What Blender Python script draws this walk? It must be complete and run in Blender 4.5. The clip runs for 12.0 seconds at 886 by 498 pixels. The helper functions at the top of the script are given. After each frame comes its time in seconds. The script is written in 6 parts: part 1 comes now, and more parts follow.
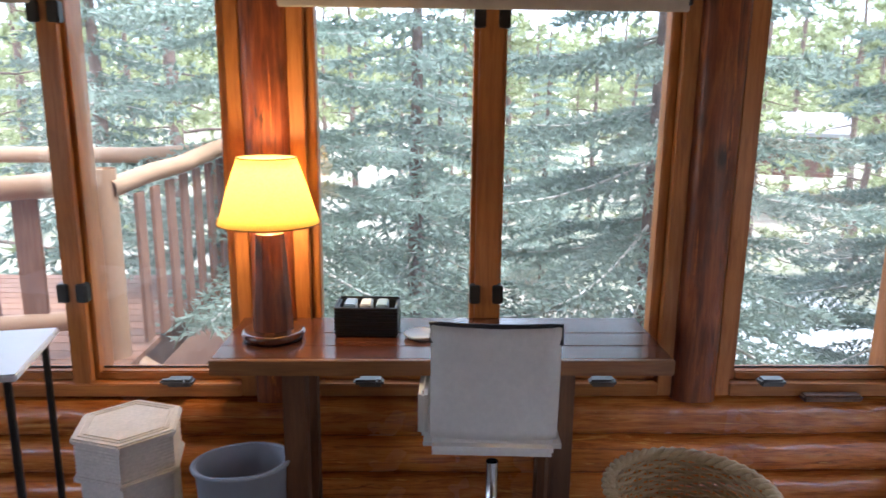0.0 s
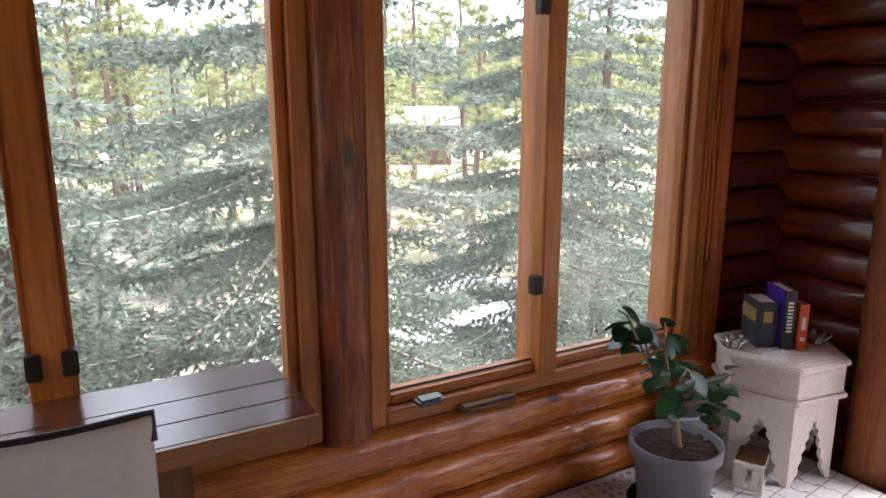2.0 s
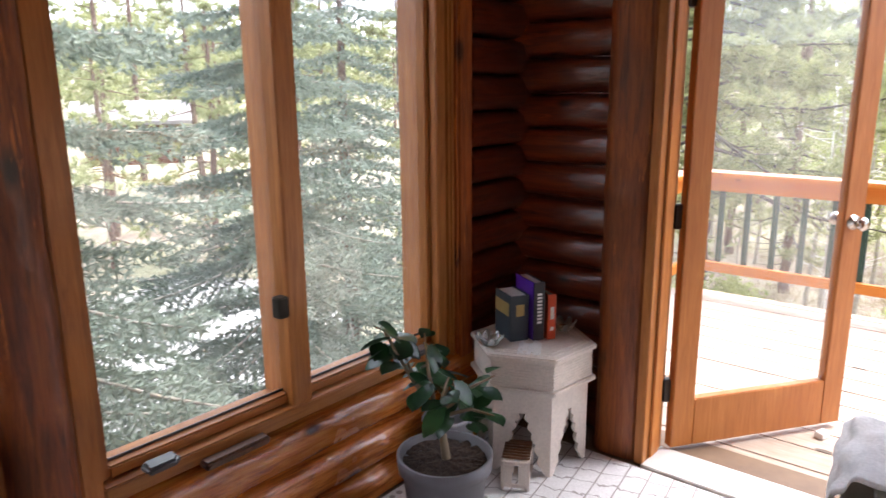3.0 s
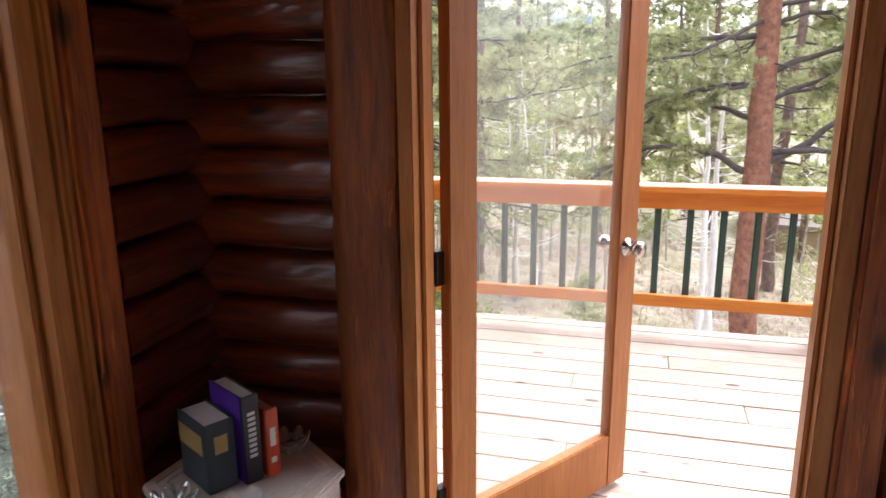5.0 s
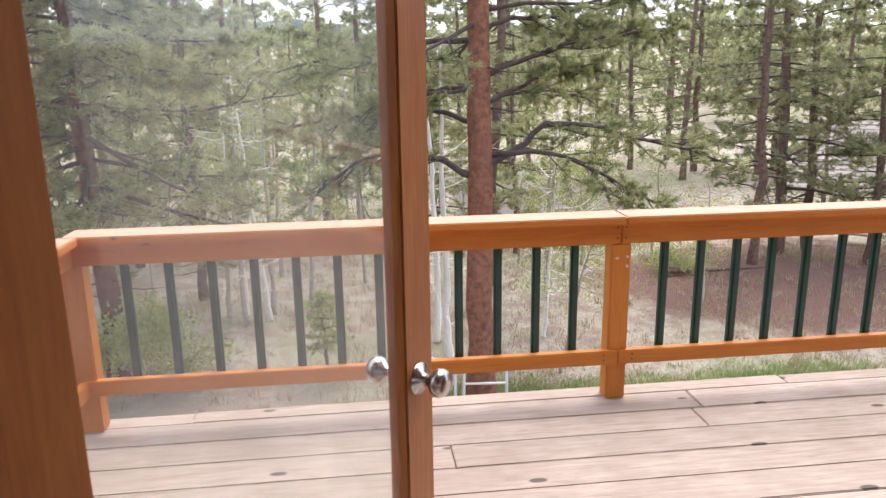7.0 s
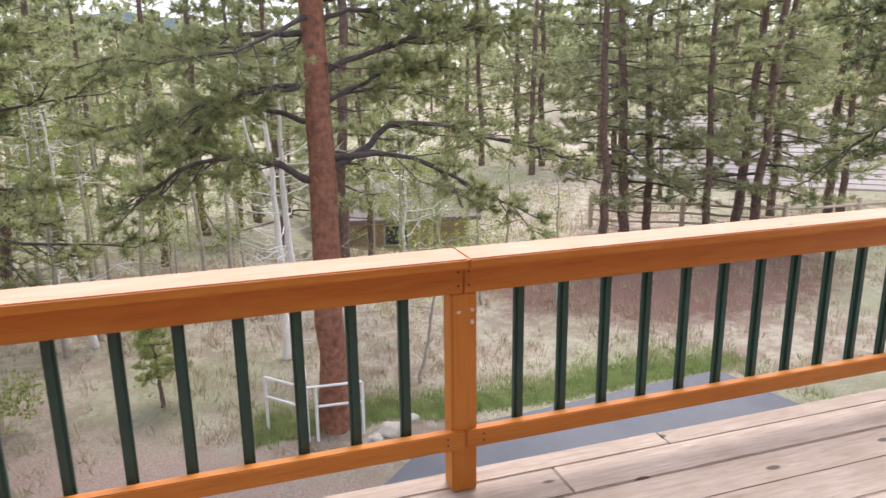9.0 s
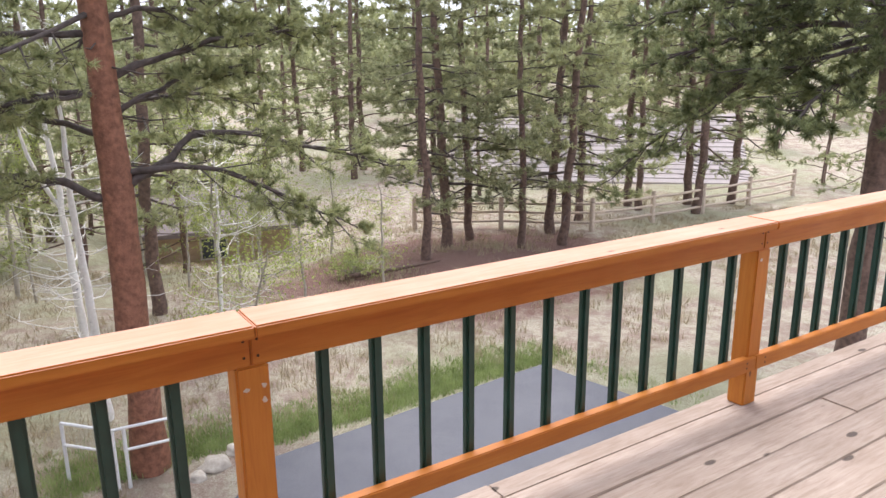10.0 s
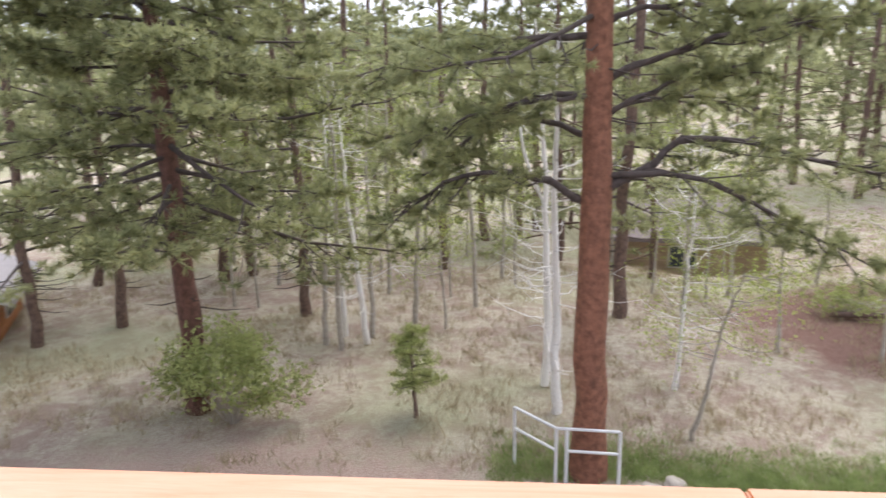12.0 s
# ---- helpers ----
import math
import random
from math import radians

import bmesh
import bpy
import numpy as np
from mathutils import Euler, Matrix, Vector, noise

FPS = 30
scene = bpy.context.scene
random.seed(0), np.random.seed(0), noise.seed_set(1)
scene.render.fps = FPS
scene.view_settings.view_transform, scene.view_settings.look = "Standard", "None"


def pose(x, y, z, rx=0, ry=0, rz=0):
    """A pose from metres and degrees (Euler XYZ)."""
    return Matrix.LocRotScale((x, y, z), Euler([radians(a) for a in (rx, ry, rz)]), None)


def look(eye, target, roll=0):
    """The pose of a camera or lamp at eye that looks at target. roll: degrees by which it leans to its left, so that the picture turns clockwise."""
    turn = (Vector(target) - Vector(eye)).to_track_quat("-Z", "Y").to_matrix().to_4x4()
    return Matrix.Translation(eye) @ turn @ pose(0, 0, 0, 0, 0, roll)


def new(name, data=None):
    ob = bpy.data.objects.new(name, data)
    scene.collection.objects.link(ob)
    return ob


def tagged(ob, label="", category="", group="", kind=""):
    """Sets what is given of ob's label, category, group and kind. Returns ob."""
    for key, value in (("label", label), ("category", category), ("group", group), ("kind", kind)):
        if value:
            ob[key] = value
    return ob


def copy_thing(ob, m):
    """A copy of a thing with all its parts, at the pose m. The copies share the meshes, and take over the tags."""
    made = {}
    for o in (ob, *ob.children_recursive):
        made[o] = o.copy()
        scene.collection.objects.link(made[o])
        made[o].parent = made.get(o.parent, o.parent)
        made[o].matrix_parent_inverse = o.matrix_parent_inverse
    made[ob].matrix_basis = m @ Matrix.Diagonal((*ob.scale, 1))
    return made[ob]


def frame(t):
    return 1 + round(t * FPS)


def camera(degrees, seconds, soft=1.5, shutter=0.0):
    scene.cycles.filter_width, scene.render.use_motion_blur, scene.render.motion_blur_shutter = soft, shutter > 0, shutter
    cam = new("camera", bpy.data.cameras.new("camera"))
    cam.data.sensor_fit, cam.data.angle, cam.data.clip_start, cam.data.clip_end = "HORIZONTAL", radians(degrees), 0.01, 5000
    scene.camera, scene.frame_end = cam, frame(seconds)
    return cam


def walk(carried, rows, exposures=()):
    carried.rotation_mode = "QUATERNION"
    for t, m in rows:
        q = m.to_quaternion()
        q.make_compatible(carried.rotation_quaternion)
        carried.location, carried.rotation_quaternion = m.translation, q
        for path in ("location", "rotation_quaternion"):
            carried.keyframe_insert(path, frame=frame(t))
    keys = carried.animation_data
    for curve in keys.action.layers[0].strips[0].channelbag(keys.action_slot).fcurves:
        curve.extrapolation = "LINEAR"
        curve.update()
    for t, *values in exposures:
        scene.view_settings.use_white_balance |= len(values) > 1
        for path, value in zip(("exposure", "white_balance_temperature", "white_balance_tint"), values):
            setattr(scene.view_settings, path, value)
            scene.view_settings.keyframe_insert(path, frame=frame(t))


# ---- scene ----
cam = camera(64.1, 12.0, soft=1.5, shutter=0.2)
EXPOSURES = [(0.0, 2.75, 5500, 10), (0.8, 2.72, 6000, 12), (2.0, 2.7, 6400, 15), (3.7, 2.6, 6400, 16), (5.5, 2.1, 6450, 17), (7.0, 1.5, 6450, 17), (9.0, 1.32, 6450, 16), (12.0, 1.3, 6450, 16)]
PATH = [
    (0, (0.983, 0.5, 1.558), (1.037, 2.453, 1.13), 0.6),
    (0.5, (0.999, 0.678, 1.564), (1.375, 2.591, 1.12), 0.4),
    (1, (1.072, 0.805, 1.566), (1.753, 2.632, 1.12), 0.2),
    (1.5, (1.147, 0.924, 1.545), (2.019, 2.673, 1.117), -0.0),
    (2, (1.235, 1.026, 1.518), (2.206, 2.721, 1.09), -0.1),
    (2.5, (1.343, 1.108, 1.529), (2.511, 2.666, 1.074), -0.3),
    (3, (1.437, 1.238, 1.528), (2.935, 2.483, 1.074), -0.5),
    (3.5, (1.604, 1.363, 1.514), (3.236, 2.431, 1.069), -0.6),
    (5.5, (2.577, 1.882, 1.544), (4.503, 2.12, 1.062), -0.5),
    (6, (2.865, 1.958, 1.547), (4.807, 1.908, 1.073), -0.6),
    (6.5, (3.21, 1.931, 1.533), (5.147, 1.768, 1.062), -0.8),
    (7, (3.489, 1.882, 1.532), (5.419, 1.655, 1.058), -0.8),
    (9, (4.349, 1.494, 1.516), (6.191, 0.883, 1.03), -0.7),
    (9.5, (4.567, 1.372, 1.558), (6.323, 0.545, 1.075), -0.5),
    (10, (4.702, 1.231, 1.568), (6.337, 0.185, 1.083), -0.5),
    (10.5, (4.916, 1.087, 1.591), (6.549, 0.041, 1.104), -0.6),
    (11, (4.967, 1.079, 1.668), (6.764, 0.341, 1.19), -0.5),
    (11.5, (5.319, 1.094, 1.618), (7.231, 0.746, 1.146), -0.8),
    (12, (5.662, 1.057, 1.518), (7.602, 1.223, 1.061), -1.0),
]
walk(cam, [(t, look(eye, target, roll)) for t, eye, target, roll in PATH], EXPOSURES)

# ---- light ----
world = bpy.data.worlds.new("sky")
scene.world = world
world.use_nodes = True
wn = world.node_tree
sky = wn.nodes.new("ShaderNodeTexSky")
sky.sky_type, sky.sun_disc = "NISHITA", False
sky.sun_elevation, sky.sun_rotation = radians(65), radians(128)
sky.dust_density, sky.air_density = 4.0, 1.0
veil = wn.nodes.new("ShaderNodeMixRGB")
veil.inputs[0].default_value = 0.75
veil.inputs[2].default_value = (7.7, 8.3, 9.6, 1)
wn.links.new(sky.outputs[0], veil.inputs[1])
wn.links.new(veil.outputs[0], wn.nodes["Background"].inputs[0])
wn.nodes["Background"].inputs[1].default_value = 0.09

sun = new("sun", bpy.data.lights.new("sun", "SUN"))
sun.data.energy, sun.data.angle, sun.data.color = 1.5, radians(40), (1.0, 0.98, 0.95)
sun.matrix_world = look((0, 0, 20), (-5.0, 4.0, 6.0))


# ---- small builders ----
def rnd(a, b):
    return random.uniform(a, b)


def mesh_object(name, me, mat, parent=None, label=""):
    ob = new(name, me)
    if mat is not None and not me.materials:
        me.materials.append(mat)
    if parent is not None:
        ob.parent = parent
    if label:
        ob["label"] = label
    return ob


def part(name, bm, mat, parent=None, label="", smooth=False):
    me = bpy.data.meshes.new(name)
    bmesh.ops.recalc_face_normals(bm, faces=bm.faces)
    bm.to_mesh(me)
    bm.free()
    if smooth:
        for p in me.polygons:
            p.use_smooth = True
    return mesh_object(name, me, mat, parent, label)


def thing(name, m, label, category, group="", kind=""):
    ob = new(name)
    ob.empty_display_size = 0.05
    ob.matrix_world = m
    return tagged(ob, label, category, group, kind)


def box(bm, x0, y0, z0, x1, y1, z1, bevel=0.0, m=None):
    r = bmesh.ops.create_cube(bm, size=1.0)
    vs = r["verts"]
    for v in vs:
        v.co = Vector((x0 + (v.co.x + 0.5) * (x1 - x0), y0 + (v.co.y + 0.5) * (y1 - y0), z0 + (v.co.z + 0.5) * (z1 - z0)))
    if bevel > 0:
        es = list({e for v in vs for e in v.link_edges})
        out = bmesh.ops.bevel(bm, geom=es, offset=bevel, segments=2, affect="EDGES", clamp_overlap=True)
        vs = list({v for f in out["faces"] for v in f.verts} | {v for v in vs if v.is_valid})
    if m is not None:
        for v in vs:
            v.co = m @ v.co
    return vs


def boxed(name, dims, mat, parent=None, label="", bevel=0.004, m=None):
    bm = bmesh.new()
    box(bm, *dims, bevel)
    if m is not None:
        bm.transform(m)
    return part(name, bm, mat, parent, label)


def lathe(bm, profile, seg=32, m=None, closed=False):
    rings = []
    for r, z in profile:
        if r < 1e-6:
            rings.append([bm.verts.new((0, 0, z))])
        else:
            rings.append([bm.verts.new((r * math.cos(2 * math.pi * k / seg), r * math.sin(2 * math.pi * k / seg), z)) for k in range(seg)])
    for a, b in zip(rings, rings[1:]):
        for k in range(seg):
            q = [a[k % len(a)], a[(k + 1) % len(a)], b[(k + 1) % len(b)], b[k % len(b)]]
            q = list(dict.fromkeys(q))
            if len(q) > 2:
                bm.faces.new(q)
    if m is not None:
        for ring in rings:
            for v in ring:
                v.co = m @ v.co
    return rings


class Geo:
    """Gathers triangles as arrays and makes one mesh of them."""

    def __init__(self):
        self.v, self.f, self.n = [], [], 0

    def add(self, v, f):
        v, f = np.asarray(v, float).reshape(-1, 3), np.asarray(f, int).reshape(-1, 3)
        self.v.append(v)
        self.f.append(f + self.n)
        self.n += len(v)

    def mesh(self, name, smooth=False):
        v, f = np.concatenate(self.v), np.concatenate(self.f)
        me = bpy.data.meshes.new(name)
        me.vertices.add(len(v))
        me.vertices.foreach_set("co", v.astype(np.float32).ravel())
        me.loops.add(f.size)
        me.loops.foreach_set("vertex_index", f.astype(np.int32).ravel())
        me.polygons.add(len(f))
        me.polygons.foreach_set("loop_start", np.arange(0, f.size, 3, dtype=np.int32))
        me.polygons.foreach_set("use_smooth", np.full(len(f), smooth))
        me.update(calc_edges=True)
        return me

    def tube(self, pts, radii, sides=6, rough=0.0, rng=None):
        pts, radii = np.asarray(pts, float), np.asarray(radii, float)
        d = np.gradient(pts, axis=0)
        d /= np.linalg.norm(d, axis=1, keepdims=True) + 1e-9
        up = np.where(np.abs(d[:, 2:3]) > 0.9, [[1.0, 0, 0]], [[0, 0, 1.0]])
        a = np.cross(d, up)
        a /= np.linalg.norm(a, axis=1, keepdims=True) + 1e-9
        b = np.cross(d, a)
        th = np.linspace(0, 2 * np.pi, sides, endpoint=False)
        rr = radii[:, None] * np.ones(sides)
        if rough and rng is not None:
            rr = rr * (1 + rough * rng.standard_normal(rr.shape))
        v = pts[:, None] + rr[..., None] * (np.cos(th)[None, :, None] * a[:, None] + np.sin(th)[None, :, None] * b[:, None])
        k = len(pts)
        i, j = np.meshgrid(np.arange(k - 1), np.arange(sides), indexing="ij")
        p, q = i * sides + j, i * sides + (j + 1) % sides
        f = np.stack([np.stack([p, q, q + sides], -1), np.stack([p, q + sides, p + sides], -1)], 2)
        self.add(v, f)

    def needles(self, base, axis, count, length, width, spread, rng):
        """count thin blades at each base, fanned round its axis."""
        n = len(base)
        base, axis = np.repeat(base, count, 0), np.repeat(axis, count, 0)
        d = axis + spread * rng.standard_normal((n * count, 3))
        d /= np.linalg.norm(d, axis=1, keepdims=True) + 1e-9
        side = np.cross(d, rng.standard_normal((n * count, 3)))
        side /= np.linalg.norm(side, axis=1, keepdims=True) + 1e-9
        ln = length * rng.uniform(0.6, 1.15, (n * count, 1))
        w = width * rng.uniform(0.7, 1.3, (n * count, 1))
        v = np.stack([base - side * w, base + side * w, base + d * ln], 1)
        self.add(v, np.arange(n * count * 3).reshape(-1, 3))


# ---- materials ----
def material(name):
    m = bpy.data.materials.new(name)
    m.use_nodes = True
    return m, m.node_tree, m.node_tree.nodes["Principled BSDF"]


def ramp(nt, fac, stops):
    r = nt.nodes.new("ShaderNodeValToRGB")
    while len(r.color_ramp.elements) < len(stops):
        r.color_ramp.elements.new(0.5)
    for e, (p, c) in zip(r.color_ramp.elements, stops):
        e.position, e.color = p, (*c, 1)
    nt.links.new(fac, r.inputs[0])
    return r.outputs[0]


def tex(nt, scale=(1, 1, 1), coord="Object", kind="Noise", size=5.0, detail=4.0, rough=0.6, distort=0.0):
    tc, mp = nt.nodes.new("ShaderNodeTexCoord"), nt.nodes.new("ShaderNodeMapping")
    mp.inputs["Scale"].default_value = scale
    nt.links.new(tc.outputs[coord], mp.inputs[0])
    if kind == "Noise":
        t = nt.nodes.new("ShaderNodeTexNoise")
        t.inputs["Scale"].default_value, t.inputs["Detail"].default_value = size, detail
        t.inputs["Roughness"].default_value, t.inputs["Distortion"].default_value = rough, distort
        out = t.outputs[0]
    else:
        t = nt.nodes.new("ShaderNodeTexVoronoi")
        t.inputs["Scale"].default_value = size
        out = t.outputs[0]
    nt.links.new(mp.outputs[0], t.inputs["Vector"])
    return out, mp


def mixc(nt, fac, a, b, mode="MIX"):
    n = nt.nodes.new("ShaderNodeMixRGB")
    n.blend_type = mode
    for k, v in zip((0, 1, 2), (fac, a, b)):
        if isinstance(v, (int, float)):
            n.inputs[k].default_value = v
        elif isinstance(v, tuple):
            n.inputs[k].default_value = (*v, 1)
        else:
            nt.links.new(v, n.inputs[k])
    return n.outputs[0]


def bump(nt, bsdf, height, strength=0.3, dist=0.01):
    b = nt.nodes.new("ShaderNodeBump")
    b.inputs["Strength"].default_value, b.inputs["Distance"].default_value = strength, dist
    nt.links.new(height, b.inputs["Height"])
    nt.links.new(b.outputs[0], bsdf.inputs["Normal"])


def wood(name, dark, mid, light, axis=2, rough=0.35, grain=1.0, knots=True, coat=0.0, vary=0.25, bumpy=0.25, scrape=0.0, knot=(0.06, 0.16), few=0.45):
    """Timber with grain along one axis, stains at a larger scale, knots, and a little change from piece to piece."""
    m, nt, b = material(name)
    sc = [9.0 * grain] * 3
    sc[axis] = 0.7 * grain
    fine, mp = tex(nt, tuple(sc), size=6.0, detail=6, rough=0.7, distort=0.6)
    info = nt.nodes.new("ShaderNodeObjectInfo")
    off = nt.nodes.new("ShaderNodeVectorMath")
    off.operation = "SCALE"
    off.inputs[0].default_value = (17.0, 9.0, 13.0)
    nt.links.new(info.outputs["Random"], off.inputs["Scale"])
    nt.links.new(off.outputs[0], mp.inputs["Location"])
    col = ramp(nt, fine, [(0.28, dark), (0.5, mid), (0.75, light)])
    big, _ = tex(nt, (1.3, 1.3, 1.3), size=2.0, detail=3)
    col = mixc(nt, ramp(nt, big, [(0.35, (0, 0, 0)), (0.7, (0.5, 0.5, 0.5))]), col, dark)
    if knots:
        ks = [7.0] * 3
        ks[axis] = 3.0
        kn, kmp = tex(nt, tuple(ks), kind="Voronoi", size=1.0)
        nt.links.new(off.outputs[0], kmp.inputs["Location"])
        k = ramp(nt, kn, [(knot[0], (0.9, 0.9, 0.9)), (knot[1], (0, 0, 0))])
        keep = ramp(nt, kn.node.outputs["Color"], [(few, (0, 0, 0)), (few + 0.02, (1, 1, 1))])
        k = mixc(nt, 1.0, k, keep, "MULTIPLY")
        col = mixc(nt, k, col, tuple(c * 0.25 for c in dark))
    relief = fine
    if scrape:
        ss = [24.0] * 3
        ss[axis] = 1.8
        sk, smp = tex(nt, tuple(ss), size=1.0, detail=8, rough=0.72, distort=1.0)
        nt.links.new(off.outputs[0], smp.inputs["Location"])
        col = mixc(nt, ramp(nt, sk, [(0.60, (0, 0, 0)), (0.65, (scrape, scrape, scrape))]), col, tuple(min(1, c * 1.5) for c in light))
        col = mixc(nt, ramp(nt, sk, [(0.34, (scrape, scrape, scrape)), (0.39, (0, 0, 0))]), col, tuple(c * 0.5 for c in dark))
        relief = mixc(nt, 0.5, fine, sk)
    hsv = nt.nodes.new("ShaderNodeHueSaturation")
    vr = nt.nodes.new("ShaderNodeMapRange")
    vr.inputs[3].default_value, vr.inputs[4].default_value = 1 - vary, 1 + vary
    nt.links.new(info.outputs["Random"], vr.inputs[0])
    nt.links.new(vr.outputs[0], hsv.inputs["Value"])
    nt.links.new(col, hsv.inputs["Color"])
    nt.links.new(hsv.outputs[0], b.inputs["Base Color"])
    rr = nt.nodes.new("ShaderNodeMapRange")
    rr.inputs[3].default_value, rr.inputs[4].default_value = rough * 0.75, min(1, rough * 1.4)
    nt.links.new(big, rr.inputs[0])
    nt.links.new(rr.outputs[0], b.inputs["Roughness"])
    b.inputs["Coat Weight"].default_value, b.inputs["Coat Roughness"].default_value = coat, 0.12
    bump(nt, b, relief, bumpy, 0.012 if scrape else 0.004)
    return m


def plain(name, color, rough=0.5, metal=0.0, vary=0.12, size=12.0, bumpy=0.1, dist=0.002):
    m, nt, b = material(name)
    n, _ = tex(nt, size=size, detail=5)
    big, _ = tex(nt, size=size * 0.12, detail=3)
    col = ramp(nt, n, [(0.3, tuple(c * (1 - vary) for c in color)), (0.7, tuple(min(1, c * (1 + vary)) for c in color))])
    col = mixc(nt, ramp(nt, big, [(0.4, (0, 0, 0)), (0.8, (0.35, 0.35, 0.35))]), col, tuple(c * 0.7 for c in color))
    nt.links.new(col, b.inputs["Base Color"])
    b.inputs["Roughness"].default_value, b.inputs["Metallic"].default_value = rough, metal
    bump(nt, b, n, bumpy, dist)
    return m


def glass(name, tint=(1, 1, 1), gloss_rough=0.0, dust=0.0):
    m, nt, b = material(name)
    nt.nodes.remove(b)
    tr, gl, lw, mx = (nt.nodes.new(k) for k in ("ShaderNodeBsdfTransparent", "ShaderNodeBsdfGlossy", "ShaderNodeLayerWeight", "ShaderNodeMixShader"))
    pw, fr = nt.nodes.new("ShaderNodeMath"), nt.nodes.new("ShaderNodeMapRange")
    pw.operation, pw.inputs[1].default_value = "POWER", 4.0
    fr.inputs[3].default_value, fr.inputs[4].default_value = 0.035, 0.9
    nt.links.new(lw.outputs["Facing"], pw.inputs[0])
    nt.links.new(pw.outputs[0], fr.inputs[0])
    tr.inputs[0].default_value = (*tint, 1)
    gl.inputs["Roughness"].default_value = gloss_rough
    nt.links.new(fr.outputs[0], mx.inputs[0])
    nt.links.new(tr.outputs[0], mx.inputs[1])
    nt.links.new(gl.outputs[0], mx.inputs[2])
    out = mx.outputs[0]
    if dust:
        film, _ = tex(nt, (1.0, 1.0, 0.6), size=3.0, detail=6, rough=0.7, distort=1.5)
        amount = ramp(nt, film, [(0.3, (dust * 0.5,) * 3), (0.7, (dust * 1.6,) * 3)])
        haze, mh = nt.nodes.new("ShaderNodeBsdfTranslucent"), nt.nodes.new("ShaderNodeMixShader")
        haze.inputs[0].default_value = (0.85, 0.85, 0.85, 1)
        nt.links.new(amount, mh.inputs[0])
        nt.links.new(out, mh.inputs[1])
        nt.links.new(haze.outputs[0], mh.inputs[2])
        out = mh.outputs[0]
    nt.links.new(out, nt.nodes["Material Output"].inputs[0])
    return m


def leafy(name, dark, light, back=0.35, rough=0.6, size=1.2):
    """Foliage: colour changes from clump to clump and blade to blade, with light shining through."""
    m, nt, b = material(name)
    big, _ = tex(nt, size=size, detail=3)
    g = nt.nodes.new("ShaderNodeNewGeometry")
    info = nt.nodes.new("ShaderNodeObjectInfo")
    col = ramp(nt, big, [(0.35, dark), (0.65, light)])
    col = mixc(nt, ramp(nt, g.outputs["Random Per Island"], [(0.0, (0, 0, 0)), (1.0, (0.6, 0.6, 0.6))]), col, light)
    hsv = nt.nodes.new("ShaderNodeHueSaturation")
    vr = nt.nodes.new("ShaderNodeMapRange")
    vr.inputs[3].default_value, vr.inputs[4].default_value = 0.8, 1.2
    nt.links.new(info.outputs["Random"], vr.inputs[0])
    nt.links.new(vr.outputs[0], hsv.inputs["Value"])
    nt.links.new(col, hsv.inputs["Color"])
    tl, mx = nt.nodes.new("ShaderNodeBsdfTranslucent"), nt.nodes.new("ShaderNodeMixShader")
    mx.inputs[0].default_value = back
    nt.links.new(hsv.outputs[0], b.inputs["Base Color"])
    nt.links.new(hsv.outputs[0], tl.inputs[0])
    b.inputs["Roughness"].default_value = rough
    nt.links.new(b.outputs[0], mx.inputs[1])
    nt.links.new(tl.outputs[0], mx.inputs[2])
    nt.links.new(mx.outputs[0], nt.nodes["Material Output"].inputs[0])
    return m


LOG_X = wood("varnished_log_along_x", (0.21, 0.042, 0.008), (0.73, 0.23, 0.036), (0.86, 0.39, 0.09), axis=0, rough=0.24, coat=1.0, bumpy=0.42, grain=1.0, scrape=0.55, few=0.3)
# Darker copies of the log colours: the corner's shade is put into both.
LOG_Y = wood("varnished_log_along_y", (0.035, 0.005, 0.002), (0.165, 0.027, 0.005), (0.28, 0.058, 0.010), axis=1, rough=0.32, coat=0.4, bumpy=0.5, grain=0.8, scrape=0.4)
LOG_SHADED_X = wood("varnished_log_shaded_corner", (0.035, 0.005, 0.002), (0.165, 0.027, 0.005), (0.28, 0.058, 0.010), axis=0, rough=0.32, coat=0.4, bumpy=0.5, grain=0.8, scrape=0.4)
LOG_Z = wood("varnished_upright_log", (0.035, 0.007, 0.002), (0.25, 0.052, 0.009), (0.52, 0.15, 0.025), axis=2, rough=0.38, coat=0.3, bumpy=0.7, grain=0.8, scrape=0.8, knot=(0.08, 0.2), few=0.3)
# Lighter copy of LOG_Z; daylight near the door is put into its colour.
LOG_DOOR = wood("varnished_post_daylit", (0.09, 0.018, 0.004), (0.36, 0.085, 0.013), (0.55, 0.165, 0.028), axis=2, rough=0.42, coat=0.12, bumpy=0.6, grain=0.8, scrape=0.6, knot=(0.08, 0.2), few=0.3)
TRIM_Z = wood("window_trim_upright", (0.28, 0.085, 0.014), (0.48, 0.172, 0.032), (0.60, 0.25, 0.058), axis=2, rough=0.46, coat=0.15, knots=False, vary=0.12, bumpy=0.15)
TRIM_X = wood("window_trim_level", (0.28, 0.085, 0.014), (0.48, 0.172, 0.032), (0.60, 0.25, 0.058), axis=0, rough=0.46, coat=0.15, knots=False, vary=0.12, bumpy=0.15)
DOORWOOD = wood("door_wood", (0.33, 0.10, 0.018), (0.45, 0.16, 0.032), (0.55, 0.225, 0.055), axis=2, rough=0.45, coat=0.1, knots=False, vary=0.06, bumpy=0.1)
PANE = glass("window_glass", (0.98, 0.99, 0.98), dust=0.026)
DOOR_PANE = glass("dusty_door_glass", (0.98, 0.99, 0.98), dust=0.045)
DARK_METAL = plain("dark_bronze_metal", (0.05, 0.045, 0.04), 0.4, 0.8)
